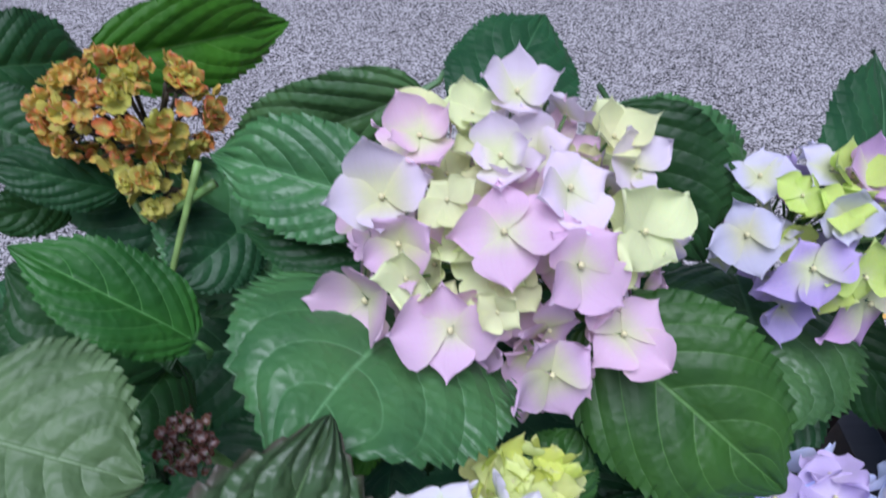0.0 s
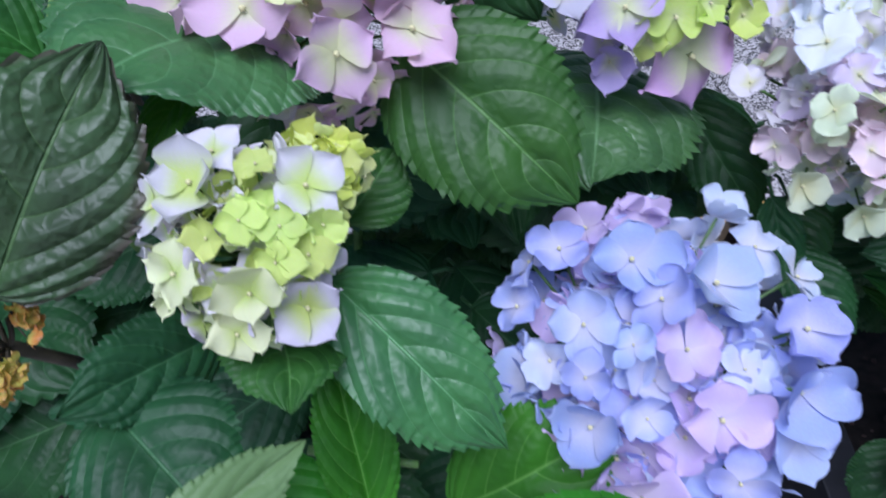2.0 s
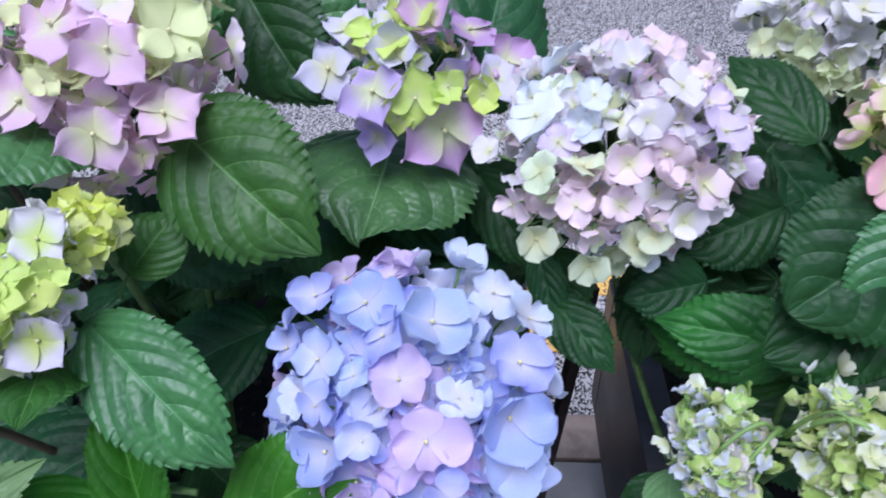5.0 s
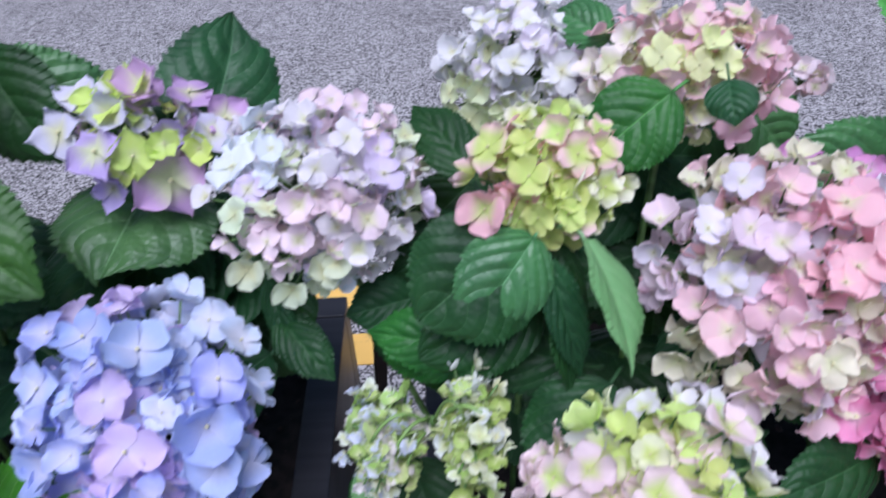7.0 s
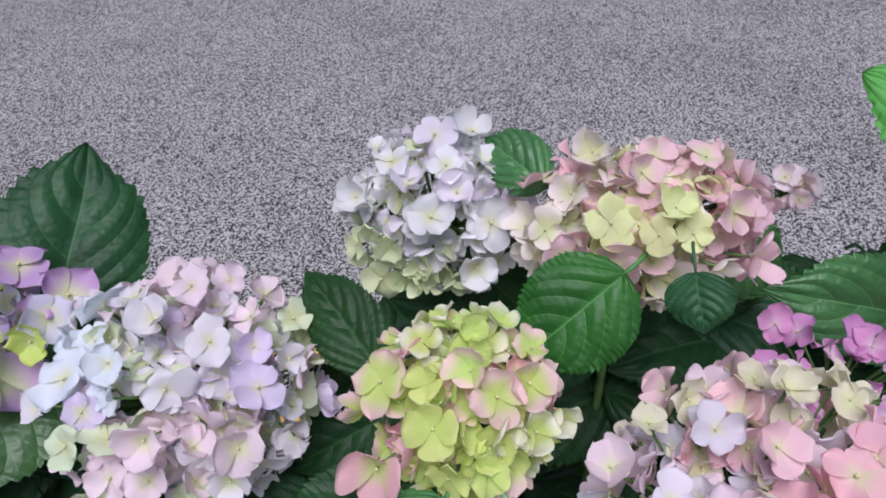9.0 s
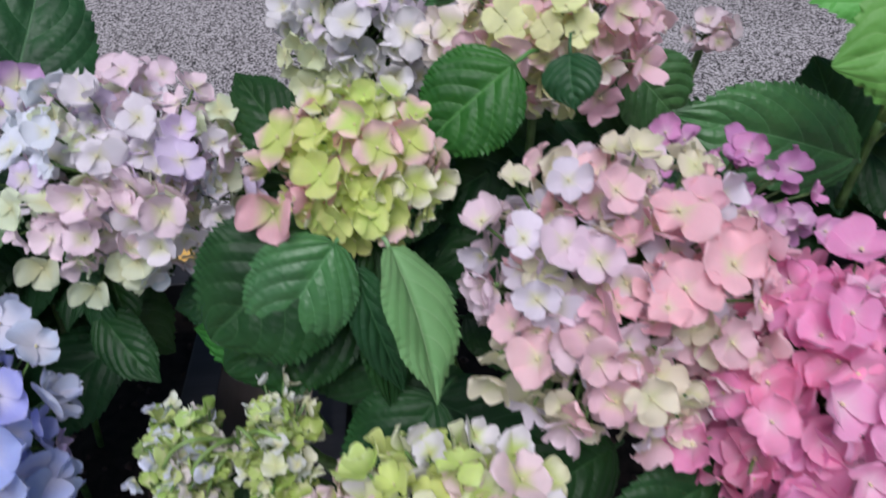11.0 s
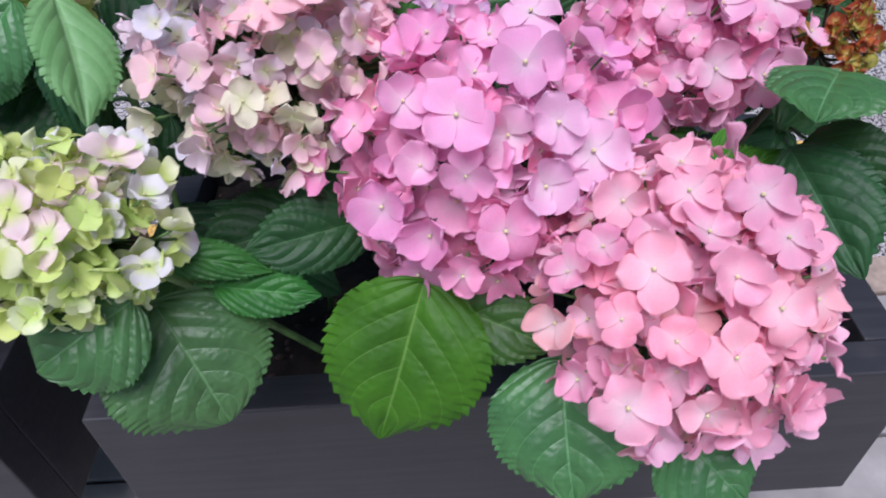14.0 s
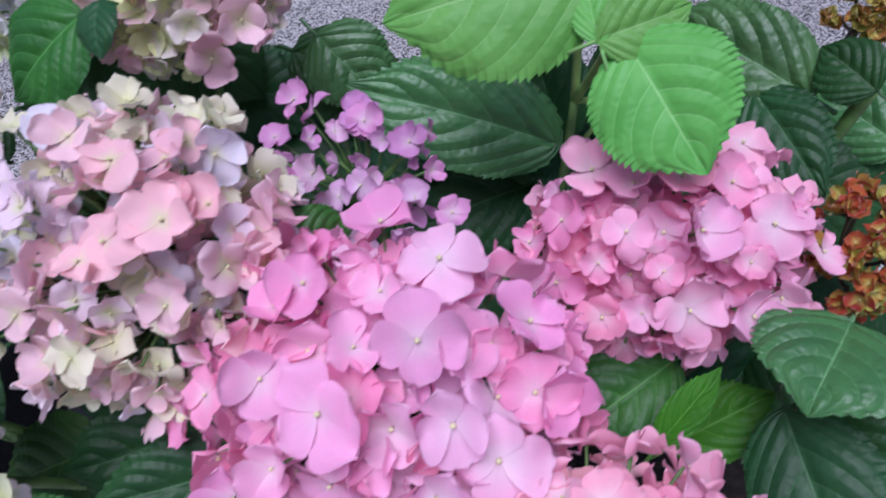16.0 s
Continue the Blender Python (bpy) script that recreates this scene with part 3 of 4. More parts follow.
head("B", "violet and lime open flower head", (0.247, 0.364, 1.038), (0.0809, 0.0526, 0.0567), "pointed", "pale",
     [((0.56, 0.46, 0.80), 0.30), ((0.68, 0.44, 0.74), 0.30), ((0.70, 0.84, 0.22), 0.10), ((0.78, 0.75, 0.92), 0.35)],
     0.0205, 26, [(-0.71, -0.11, 0.0289, 30, 3), (-0.26, -0.51, 0.0294, 20, 0), (0.14, -0.59, 0.0244, 0, 2), (-0.56, 0.63, 0.0240, 0, 3), (-0.33, 0.34, 0.0176, 0, 2), (-0.05, 0.03, 0.0216, 0, 3), (-0.06, 0.66, 0.0223, 20, 3), (0.23, 0.59, 0.0249, 10, 1), (-0.27, -0.96, 0.0210, 0, 0), (-0.03, -0.81, 0.0163, 0, 2), (0.39, -0.89, 0.0400, 20, 1), (-0.05, 0.19, 0.0193, 0, 2), (0.92, -0.10, 0.0240, 0, 3), (0.78, -0.43, 0.0191, 0, 2), (0.66, 0.66, 0.0270, 0, 1), (0.97, 0.18, 0.0250, 20, 1), (0.08, 0.58, 0.0229, 0, 2)], -0.10, 30, 12)
head("A", "lime-cream flower head tipped with lilac", (0.014, 0.130, 1.011), (0.0505, 0.0536, 0.0390), "pointed", "lime",
     [((0.87, 0.84, 0.93), 0.34), ((0.72, 0.84, 0.26), 0.10), ((0.86, 0.90, 0.56), 0.30), ((0.82, 0.75, 0.91), 0.30)],
     0.0155, 57, [(-0.39, 0.54, 0.0237, 10, 0), (-0.73, 0.31, 0.0194, 0, 0), (0.66, 0.53, 0.0215, 20, 0), (0.25, -0.40, 0.0194, 10, 2), (0.72, -0.58, 0.0216, 20, 3), (0.51, 0.17, 0.0149, 0, 1), (0.14, 0.21, 0.0135, 0, 1), (-0.49, -0.28, 0.0203, 0, 2), (-0.13, 0.04, 0.0136, 0, 1), (0.76, -0.08, 0.0165, 0, 1), (0.84, 0.20, 0.0137, 30, 1), (-0.27, 0.86, 0.0179, 0, 0), (0.22, 0.73, 0.0140, 0, 1), (0.06, -0.81, 0.0171, 0, 2), (0.47, -0.15, 0.0133, 0, 1)], -0.40, 34, 13)
head("B", "large blue mophead with some violet florets", (0.256, 0.156, 0.862), (0.1053, 0.1199, 0.0788), "round", "deep",
     [((0.46, 0.53, 0.92), 0.36), ((0.54, 0.63, 0.95), 0.40), ((0.74, 0.60, 0.90), 0.38), ((0.68, 0.76, 0.95), 0.45)],
     0.0268, 100, [(0.62, 0.80, 0.0250, 10, 3), (0.84, 0.60, 0.0240, 0, 3), (0.36, 0.92, 0.0240, 20, 3), (-0.62, 0.70, 0.0273, 0, 0), (-0.26, 0.70, 0.0319, 20, 0), (0.20, 0.59, 0.0339, 20, 1), (-0.53, 0.35, 0.0255, 10, 1), (-0.28, 0.27, 0.0161, 0, 1), (0.00, 0.26, 0.0253, 20, 2), (0.18, -0.06, 0.0312, 0, 2), (-0.20, -0.49, 0.0376, 30, 2), (-0.78, 0.63, 0.0247, 0, 1), (-0.91, 0.42, 0.0247, 0, 0), (-0.11, 0.51, 0.0256, 10, 0), (0.74, 0.34, 0.0343, 30, 0), (0.71, 0.05, 0.0358, 0, 0), (0.78, -0.21, 0.0307, 0, 1), (-0.52, 0.10, 0.0181, 0, 0), (-0.21, -0.07, 0.0198, 0, 1), (-0.48, 0.88, 0.0269, 20, 2), (0.34, -0.39, 0.0231, 0, 0), (0.62, -0.72, 0.0281, 0, 1)], -0.40, 32, 14)
head("C", "pale pink and bluish white mophead", (0.418, 0.307, 1.002), (0.0985, 0.0900, 0.0715), "round", "pale",
     [((0.92, 0.88, 0.93), 0.20), ((0.92, 0.76, 0.83), 0.17), ((0.83, 0.88, 0.96), 0.17), ((0.78, 0.87, 0.62), 0.32), ((0.82, 0.71, 0.91), 0.14)],
     0.0192, 130, [(-0.07, -0.28, 0.0220, 10, 1), (-0.43, -0.60, 0.0225, 20, 1), (0.46, -0.41, 0.0225, 0, 1), (0.06, 0.05, 0.0211, 0, 0), (0.60, -0.01, 0.0252, 30, 4), (-0.73, 0.18, 0.0257, 0, 2), (-1.00, -0.03, 0.0174, 0, 0), (-0.11, -0.58, 0.0199, 0, 1), (-0.65, -0.76, 0.0221, 0, 3), (-0.25, -0.95, 0.0213, 0, 3), (0.38, -0.70, 0.0205, 0, 0), (-0.87, -0.50, 0.0197, 0, 1), (-0.02, 0.53, 0.0209, 0, 0), (0.34, 0.36, 0.0208, 0, 0), (0.64, 0.70, 0.0227, 20, 1), (0.83, 0.49, 0.0202, 0, 3), (0.18, 0.75, 0.0193, 0, 1), (-0.29, 0.25, 0.0181, 0, 2), (-0.65, -0.30, 0.0182, 0, 3)], -0.40, 38, 15)
head("D", "white and lilac flower head with green buds", (0.610, 0.425, 1.062), (0.0756, 0.0708, 0.0549), "round", "pale",
     [((0.92, 0.91, 0.93), 0.20), ((0.88, 0.81, 0.91), 0.15), ((0.80, 0.87, 0.56), 0.32)],
     0.0185, 74, [(-0.10, -0.24, 0.0254, 10, 0), (-0.29, 0.12, 0.0210, 0, 1), (0.19, 0.00, 0.0210, 0, 1), (0.02, 0.70, 0.0244, 0, 1), (0.43, 0.76, 0.0226, 0, 0), (-0.64, -0.77, 0.0251, 0, 2), (-0.85, 0.11, 0.0194, 0, 0), (0.49, -0.33, 0.0236, 0, 0), (0.35, -0.81, 0.0217, 0, 0), (0.79, -0.11, 0.0219, 0, 1), (-0.90, -0.39, 0.0173, 0, 2), (-0.45, 0.44, 0.0216, 0, 0), (0.10, 0.29, 0.0189, 0, 0)], -0.30, 36, 16)
head("C", "lime-green flower head edged in pink", (0.610, 0.228, 1.059), (0.0610, 0.0538, 0.0431), "round", "lime",
     [((0.76, 0.85, 0.30), 0.40), ((0.95, 0.68, 0.66), 0.56), ((0.92, 0.92, 0.70), 0.52), ((0.96, 0.56, 0.62), 0.26)],
     0.0178, 66, [(-0.84, -0.55, 0.0250, 10, 3, 0.62), (-0.74, 0.31, 0.0218, 0, 1), (-0.32, 0.26, 0.0141, 0, 0), (-0.32, -0.19, 0.0212, 20, 0), (0.07, 0.36, 0.0177, 0, 1), (0.27, 0.08, 0.0195, 0, 1), (0.14, -0.69, 0.0200, 0, 0), (0.65, -0.35, 0.0166, 0, 2), (0.63, 0.18, 0.0201, 0, 1), (-0.21, -0.72, 0.0164, 0, 0), (-0.33, 0.67, 0.0145, 0, 2), (0.44, 0.83, 0.0151, 0, 2), (0.16, 0.77, 0.0128, 0, 0), (0.70, 0.52, 0.0169, 0, 1)], -0.40, 34, 17)
head("D", "cream and salmon pink flower head", (0.760, 0.360, 1.080), (0.0950, 0.0620, 0.0560), "round", "pale",
     [((0.94, 0.66, 0.71), 0.28), ((0.82, 0.86, 0.46), 0.20), ((0.93, 0.84, 0.78), 0.40), ((0.94, 0.60, 0.66), 0.18)],
     0.0200, 84, [(-0.80, 0.60, 0.0242, 0, 3), (-0.36, -0.55, 0.0247, 10, 0), (-0.71, -0.40, 0.0226, 20, 0), (0.39, -0.92, 0.0253, 10, 3), (0.67, -0.56, 0.0271, 0, 0), (0.69, -0.07, 0.0179, 0, 0), (-0.42, -0.09, 0.0224, 0, 1), (-0.84, -0.06, 0.0186, 0, 2), (-0.15, 0.46, 0.0189, 0, 0), (0.16, -0.29, 0.0189, 0, 1), (-0.41, 0.78, 0.0195, 0, 2), (0.04, 0.01, 0.0187, 0, 1), (0.46, -0.08, 0.0217, 0, 0), (0.33, -0.63, 0.0195, 0, 2), (-0.10, -0.26, 0.0165, 0, 1)], -0.30, 38, 18)
head("D", "small pale pink side spray of florets", (0.957, 0.498, 0.997), (0.0260, 0.0220, 0.0180), "round", "pale",
     [((0.93, 0.80, 0.84), 0.25), ((0.92, 0.72, 0.76), 0.20)],
     0.0150, 7, [(-0.30, 0.40, 0.0180, 0, 0), (0.60, 0.10, 0.0190, 20, 0), (0.10, -0.60, 0.0160, 0, 1)], 0.0, 30, 34)
head("C", "wilted green and white curled flower head", (0.471, 0.112, 0.889), (0.0299, 0.0406, 0.0317), "curled", "pale",
     [((0.44, 0.62, 0.16), 0.20), ((0.84, 0.88, 0.74), 0.40), ((0.50, 0.66, 0.22), 0.20), ((0.70, 0.74, 0.88), 0.30), ((0.86, 0.80, 0.78), 0.20), ((0.58, 0.72, 0.28), 0.30)],
     0.0125, 88, [], -0.70, 70, 19)
head("C", "wilted green and cream curled flower head", (0.542, 0.104, 0.902), (0.0243, 0.0482, 0.0327), "curled", "pale",
     [((0.46, 0.62, 0.16), 0.20), ((0.84, 0.87, 0.66), 0.40), ((0.80, 0.84, 0.80), 0.30), ((0.56, 0.70, 0.24), 0.30), ((0.48, 0.62, 0.20), 0.20)],
     0.0125, 80, [], -0.70, 70, 20)
head("D", "faded mophead mixing cream, pink and pale lilac", (0.782, 0.157, 0.996), (0.1045, 0.1045, 0.0783), "round", "pale",
     [((0.93, 0.64, 0.69), 0.20), ((0.91, 0.74, 0.83), 0.18), ((0.84, 0.80, 0.61), 0.30), ((0.84, 0.79, 0.88), 0.18), ((0.94, 0.58, 0.64), 0.12)],
     0.0208, 134, [(0.17, 0.03, 0.0254, 10, 4), (-0.62, -0.32, 0.0222, 10, 0), (-0.45, 0.32, 0.0217, 0, 1), (-0.87, 0.49, 0.0211, 10, 1), (-0.14, 0.62, 0.0207, 0, 0), (0.17, 0.44, 0.0242, 0, 4), (0.44, 0.14, 0.0265, 0, 4), (0.05, -0.07, 0.0201, 20, 4), (-0.29, 0.21, 0.0198, 0, 1), (-0.68, 0.37, 0.0189, 0, 3), (-0.65, 0.01, 0.0168, 0, 3), (-0.84, -0.53, 0.0212, 0, 2), (-0.32, -0.34, 0.0185, 0, 0), (-0.21, -0.62, 0.0210, 0, 0), (-0.04, -0.55, 0.0192, 0, 2), (0.07, 0.87, 0.0185, 0, 2), (0.46, -0.30, 0.0216, 0, 0), (-0.39, 0.72, 0.0177, 0, 3), (-0.64, 0.69, 0.0163, 0, 2)], -0.40, 38, 21)
head("F", "lime-green and blush pink flower head", (0.647, 0.020, 0.939), (0.0806, 0.0678, 0.0557), "round", "lime",
     [((0.92, 0.74, 0.76), 0.34), ((0.70, 0.82, 0.28), 0.20), ((0.86, 0.90, 0.60), 0.42), ((0.88, 0.86, 0.88), 0.34)],
     0.0190, 88, [(-0.62, -0.07, 0.0243, 10, 0), (-0.05, 0.16, 0.0211, 10, 0), (0.22, -0.13, 0.0209, 0, 0), (0.60, 0.60, 0.0234, 20, 0), (0.85, 0.27, 0.0199, 0, 3), (-0.06, 0.50, 0.0143, 0, 2), (-0.51, 0.37, 0.0185, 0, 0), (-0.15, -0.28, 0.0197, 0, 2), (-0.63, -0.32, 0.0171, 0, 0), (0.64, 0.77, 0.0212, 0, 3), (0.31, 0.32, 0.0157, 0, 1), (0.50, 0.11, 0.0157, 0, 1), (0.20, -0.35, 0.0159, 0, 1), (-0.21, -0.77, 0.0170, 0, 1), (0.01, -0.78, 0.0168, 0, 2), (-0.42, -0.53, 0.0150, 0, 1), (0.23, 0.78, 0.0164, 0, 1), (-0.23, 0.71, 0.0147, 0, 1)], -0.40, 38, 22)
head("E", "large bright pink mophead", (0.943, 0.091, 0.934), (0.1215, 0.1133, 0.0845), "round", "deep",
     [((0.97, 0.41, 0.66), 0.20), ((0.97, 0.48, 0.71), 0.25), ((0.94, 0.35, 0.58), 0.20), ((0.97, 0.58, 0.80), 0.30)],
     0.0262, 116, [(-0.19, 0.07, 0.0299, 45, 1), (-0.73, 0.10, 0.0190, 10, 0), (-0.39, -0.18, 0.0205, 20, 1), (-0.17, -0.27, 0.0226, 0, 1), (0.03, -0.58, 0.0295, 30, 0), (-0.64, -0.39, 0.0269, 20, 0), (-0.48, 0.20, 0.0243, 0, 1), (0.20, 0.40, 0.0296, 0, 1), (0.36, 0.02, 0.0297, 20, 3), (0.27, 0.76, 0.0294, 0, 3), (-0.04, 0.98, 0.0265, 0, 0), (-0.33, 0.64, 0.0236, 0, 0), (-0.49, 0.55, 0.0214, 20, 0), (-0.48, -0.83, 0.0250, 0, 0), (-0.20, -0.81, 0.0224, 0, 0), (0.54, -0.15, 0.0308, 0, 3), (0.67, 0.46, 0.0261, 0, 0), (-0.99, -0.09, 0.0229, 0, 2), (-0.90, 0.22, 0.0199, 0, 2)], -0.40, 32, 23)
head("F", "salmon pink mophead hanging over the planter", (1.070, -0.026, 0.886), (0.0991, 0.1112, 0.0757), "round", "deep",
     [((0.96, 0.41, 0.57), 0.25), ((0.97, 0.48, 0.62), 0.30), ((0.96, 0.50, 0.55), 0.35), ((0.97, 0.57, 0.73), 0.30)],
     0.0242, 106, [(-0.41, 0.18, 0.0260, 10, 1), (-0.56, -0.55, 0.0292, 20, 1), (-0.68, 0.34, 0.0208, 0, 0), (-0.83, 0.19, 0.0191, 0, 0), (-0.52, 0.60, 0.0231, 0, 1), (0.04, 0.12, 0.0247, 20, 1), (-0.13, 0.63, 0.0233, 0, 1), (-0.93, -0.09, 0.0215, 0, 2), (-0.32, -0.21, 0.0224, 0, 0), (-0.82, -0.41, 0.0216, 20, 0), (0.01, -0.29, 0.0250, 0, 1), (0.29, 0.54, 0.0261, 0, 1), (0.31, -0.06, 0.0256, 0, 1), (-0.59, -0.07, 0.0186, 0, 0), (-0.14, -0.57, 0.0235, 0, 1), (-0.12, 0.81, 0.0221, 0, 1), (0.42, 0.31, 0.0221, 0, 1)], -0.40, 34, 24)
head("E", "rose pink mophead", (1.129, 0.214, 0.949), (0.1061, 0.0806, 0.0672), "round", "deep",
     [((0.96, 0.42, 0.62), 0.25), ((0.97, 0.50, 0.69), 0.30), ((0.93, 0.36, 0.57), 0.20)],
     0.0232, 96, [(0.04, 0.08, 0.0260, 30, 1), (-0.37, 0.07, 0.0220, 10, 1), (-0.05, 0.49, 0.0246, 0, 0), (0.50, 0.14, 0.0274, 20, 1), (-0.02, -0.51, 0.0263, 0, 1), (-0.27, -0.55, 0.0169, 0, 1), (-0.56, -0.17, 0.0185, 0, 0), (-0.48, -0.57, 0.0227, 0, 2), (-0.56, 0.61, 0.0271, 0, 1), (-0.75, 0.19, 0.0208, 20, 2), (-0.77, -0.32, 0.0209, 0, 2), (0.38, -0.58, 0.0237, 0, 1), (0.35, -0.16, 0.0172, 0, 0), (-0.17, -0.23, 0.0165, 0, 0), (0.38, 0.80, 0.0227, 0, 1), (-0.32, 0.46, 0.0206, 0, 1)], -0.40, 34, 25)
head("E", "mauve flower head with thin bare stalks", (0.903, 0.265, 0.966), (0.0800, 0.0680, 0.0320), "round", "deep",
     [((0.73, 0.34, 0.63), 0.25), ((0.82, 0.50, 0.73), 0.30)],
     0.0140, 20, [(-0.61, 0.92, 0.0190, 0, 0), (-0.45, 0.86, 0.0170, 20, 0), (0.03, 0.74, 0.0190, 0, 0), (0.10, 0.62, 0.0170, 30, 0), (0.54, 0.42, 0.0180, 20, 0), (-0.34, 0.05, 0.0190, 0, 1), (0.09, -0.08, 0.0180, 10, 1),
                  (0.60, -0.22, 0.0160, 0, 1), (0.88, -0.34, 0.0180, 10, 0), (-0.79, 0.50, 0.0160, 0, 0), (-0.10, -0.20, 0.0140, 30, 1), (0.34, -0.20, 0.0150, 0, 1), (-0.62, -0.05, 0.0150, 0, 0), (0.72, 0.10, 0.0140, 0, 0)], 0.10, 40, 26)
head("A", "dried orange-brown and green flower head", (-0.215, 0.420, 1.096), (0.0650, 0.0400, 0.0430), "bud", "dry",
     [((0.80, 0.26, 0.08), 0.50), ((0.78, 0.46, 0.09), 0.60), ((0.56, 0.54, 0.08), 0.70), ((0.72, 0.32, 0.08), 0.55)],
     0.0105, 252, [], -0.50, 45, 27)
head("A", "hanging green-brown side cluster of dried florets", (-0.197, 0.389, 1.062), (0.0225, 0.0235, 0.0200), "bud", "dry",
     [((0.62, 0.30, 0.08), 0.50), ((0.52, 0.48, 0.09), 0.65), ((0.46, 0.46, 0.08), 0.70)],
     0.0100, 66, [], -0.50, 45, 35)
head("A", "dried orange-brown flower head", (-0.122, 0.089, 0.976), (0.0287, 0.0348, 0.0254), "bud", "dry",
     [((0.70, 0.28, 0.08), 0.50), ((0.72, 0.42, 0.10), 0.60)],
     0.0078, 132, [], -0.50, 45, 28)
head("A", "small dried red-brown flower head", (-0.152, 0.234, 0.980), (0.0167, 0.0174, 0.0136), "curled", "deep",
     [((0.16, 0.06, 0.04), 0.30), ((0.22, 0.10, 0.07), 0.30)],
     0.0060, 40, [], -0.50, 50, 29)
head("E", "dried russet and green flower head", (1.261, 0.216, 0.945), (0.0323, 0.0474, 0.0319), "bud", "dry",
     [((0.48, 0.10, 0.04), 0.25), ((0.46, 0.24, 0.05), 0.40), ((0.34, 0.32, 0.06), 0.50), ((0.40, 0.09, 0.04), 0.20)],
     0.0125, 150, [], -0.50, 45, 30)
head("E", "dried russet and green flower head", (1.324, 0.429, 1.016), (0.0354, 0.0245, 0.0239), "bud", "dry",
     [((0.40, 0.18, 0.04), 0.30), ((0.32, 0.28, 0.05), 0.50)],
     0.0110, 96, [], -0.50, 45, 31)
head("A", "small lime-yellow bud cluster", (0.042, 0.186, 1.017), (0.0279, 0.0204, 0.0169), "pointed", "pale",
     [((0.74, 0.83, 0.18), 0.10), ((0.80, 0.87, 0.34), 0.10)],
     0.0165, 17, [], -0.20, 34, 32)

# limp stalks of the wilted heads, arching over and hanging
limp = random.Random(9)
for a, b, rise in (((0.505, 0.118, 0.900), (0.462, 0.098, 0.905), 0.034), ((0.508, 0.118, 0.905), (0.474, 0.090, 0.885), 0.026),
                   ((0.512, 0.118, 0.900), (0.535, 0.092, 0.935), 0.038), ((0.514, 0.118, 0.898), (0.560, 0.096, 0.912), 0.042),
                   ((0.510, 0.118, 0.890), (0.566, 0.090, 0.888), 0.020), ((0.505, 0.118, 0.890), (0.450, 0.094, 0.885), 0.018),
                   ((0.516, 0.118, 0.885), (0.548, 0.088, 0.865), 0.024), ((0.506, 0.118, 0.888), (0.484, 0.086, 0.868), 0.022)):
    stem("C", a, b, limp.uniform(0.0012, 0.0019), 1, (0.0, -0.004, rise * 0.75))
stem("C", (0.560, 0.180, 0.700), (0.510, 0.120, 0.900), 0.0042, 0, (0.0, 0.02, 0.0))

# leaves
leaf("A", (0.026, 0.365, 1.115), (0.066, 0.459, 1.150), 0.084, (0.19, -0.41, 0.89), .05, .1, 1)
leaf("B", (0.302, 0.368, 1.010), (0.324, 0.493, 1.107), 0.119, (0.41, -0.60, 0.68), .06, .1, 1)
leaf("B", (0.087, 0.381, 1.083), (0.237, 0.414, 1.028), 0.109, (0.34, -0.84, 0.43), .06, .1, 5)
leaf("A", (-0.018, 0.412, 1.115), (-0.154, 0.416, 1.069), 0.070, (-0.04, -1.00, 0.04), .08, .1, 5)
leaf("A", (-0.033, 0.340, 1.081), (-0.148, 0.370, 1.093), 0.074, (-0.13, -0.74, 0.66), .05, .25, 5)
leaf("A", (-0.030, 0.329, 1.038), (-0.134, 0.355, 1.049), 0.054, (-0.01, -0.41, 0.91), .05, .1, 1)
leaf("A", (-0.010, 0.288, 1.040), (-0.073, 0.163, 1.074), 0.158, (0.12, -0.10, 0.98), .10, .1, 5)
leaf("A", (0.085, 0.270, 1.048), (0.197, 0.205, 0.981), 0.110, (-0.05, -0.76, 0.65), .10, .12, 0)
leaf("B", (.23, .400, .968), (.212, .252, .952), .160, (.1, -.3, 1), .06, .05, 5)
leaf("A", (-0.098, 0.090, 1.014), (-0.048, 0.173, 1.102), 0.098, (0.36, -0.77, 0.52), .06, .12, 7)
leaf("A", (-0.221, 0.180, 1.079), (-0.139, 0.171, 1.048), 0.105, (0.28, -0.44, 0.86), .06, .1, 3)
leaf("A", (-0.148, 0.272, 1.032), (-0.229, 0.273, 1.103), 0.058, (0.60, -0.40, 0.69), .08, .25, 0)
leaf("A", (-0.191, 0.302, 0.967), (-0.266, 0.310, 1.055), 0.110, (0.57, -0.61, 0.54), .05, .1, 1)
leaf("A", (-0.335, 0.466, 1.104), (-0.291, 0.531, 1.078), 0.078, (0.84, -0.45, 0.29), .08, .1, 1)
leaf("A", (-0.262, 0.484, 1.100), (-0.141, 0.611, 1.075), 0.077, (0.73, -0.65, 0.23), .05, .2, 2)
leaf("A", (-0.346, 0.443, 1.080), (-0.296, 0.436, 1.055), 0.068, (0.23, -0.72, 0.66), .08, .1, 1)
leaf("A", (-0.142, 0.414, 1.010), (-0.193, 0.347, 0.993), 0.069, (0.46, -0.53, 0.71), .05, .1, 1)
leaf("B", (0.111, 0.395, 1.111), (0.175, 0.345, 1.026), 0.103, (-0.16, -0.90, 0.41), .06, .1, 1)
leaf("A", (-0.030, 0.238, 1.043), (-0.052, 0.174, 1.027), 0.031, (0.08, -0.27, 0.96), .1, .2, 2)
leaf("A", (0.053, 0.197, 0.966), (0.080, 0.237, 0.991), 0.053, (0.18, -0.61, 0.77), .05, .1, 0, True)
leaf("A", (0.054, 0.135, 0.976), (0.154, 0.078, 0.906), 0.074, (0.15, -0.65, 0.74), .08, .15, 5)
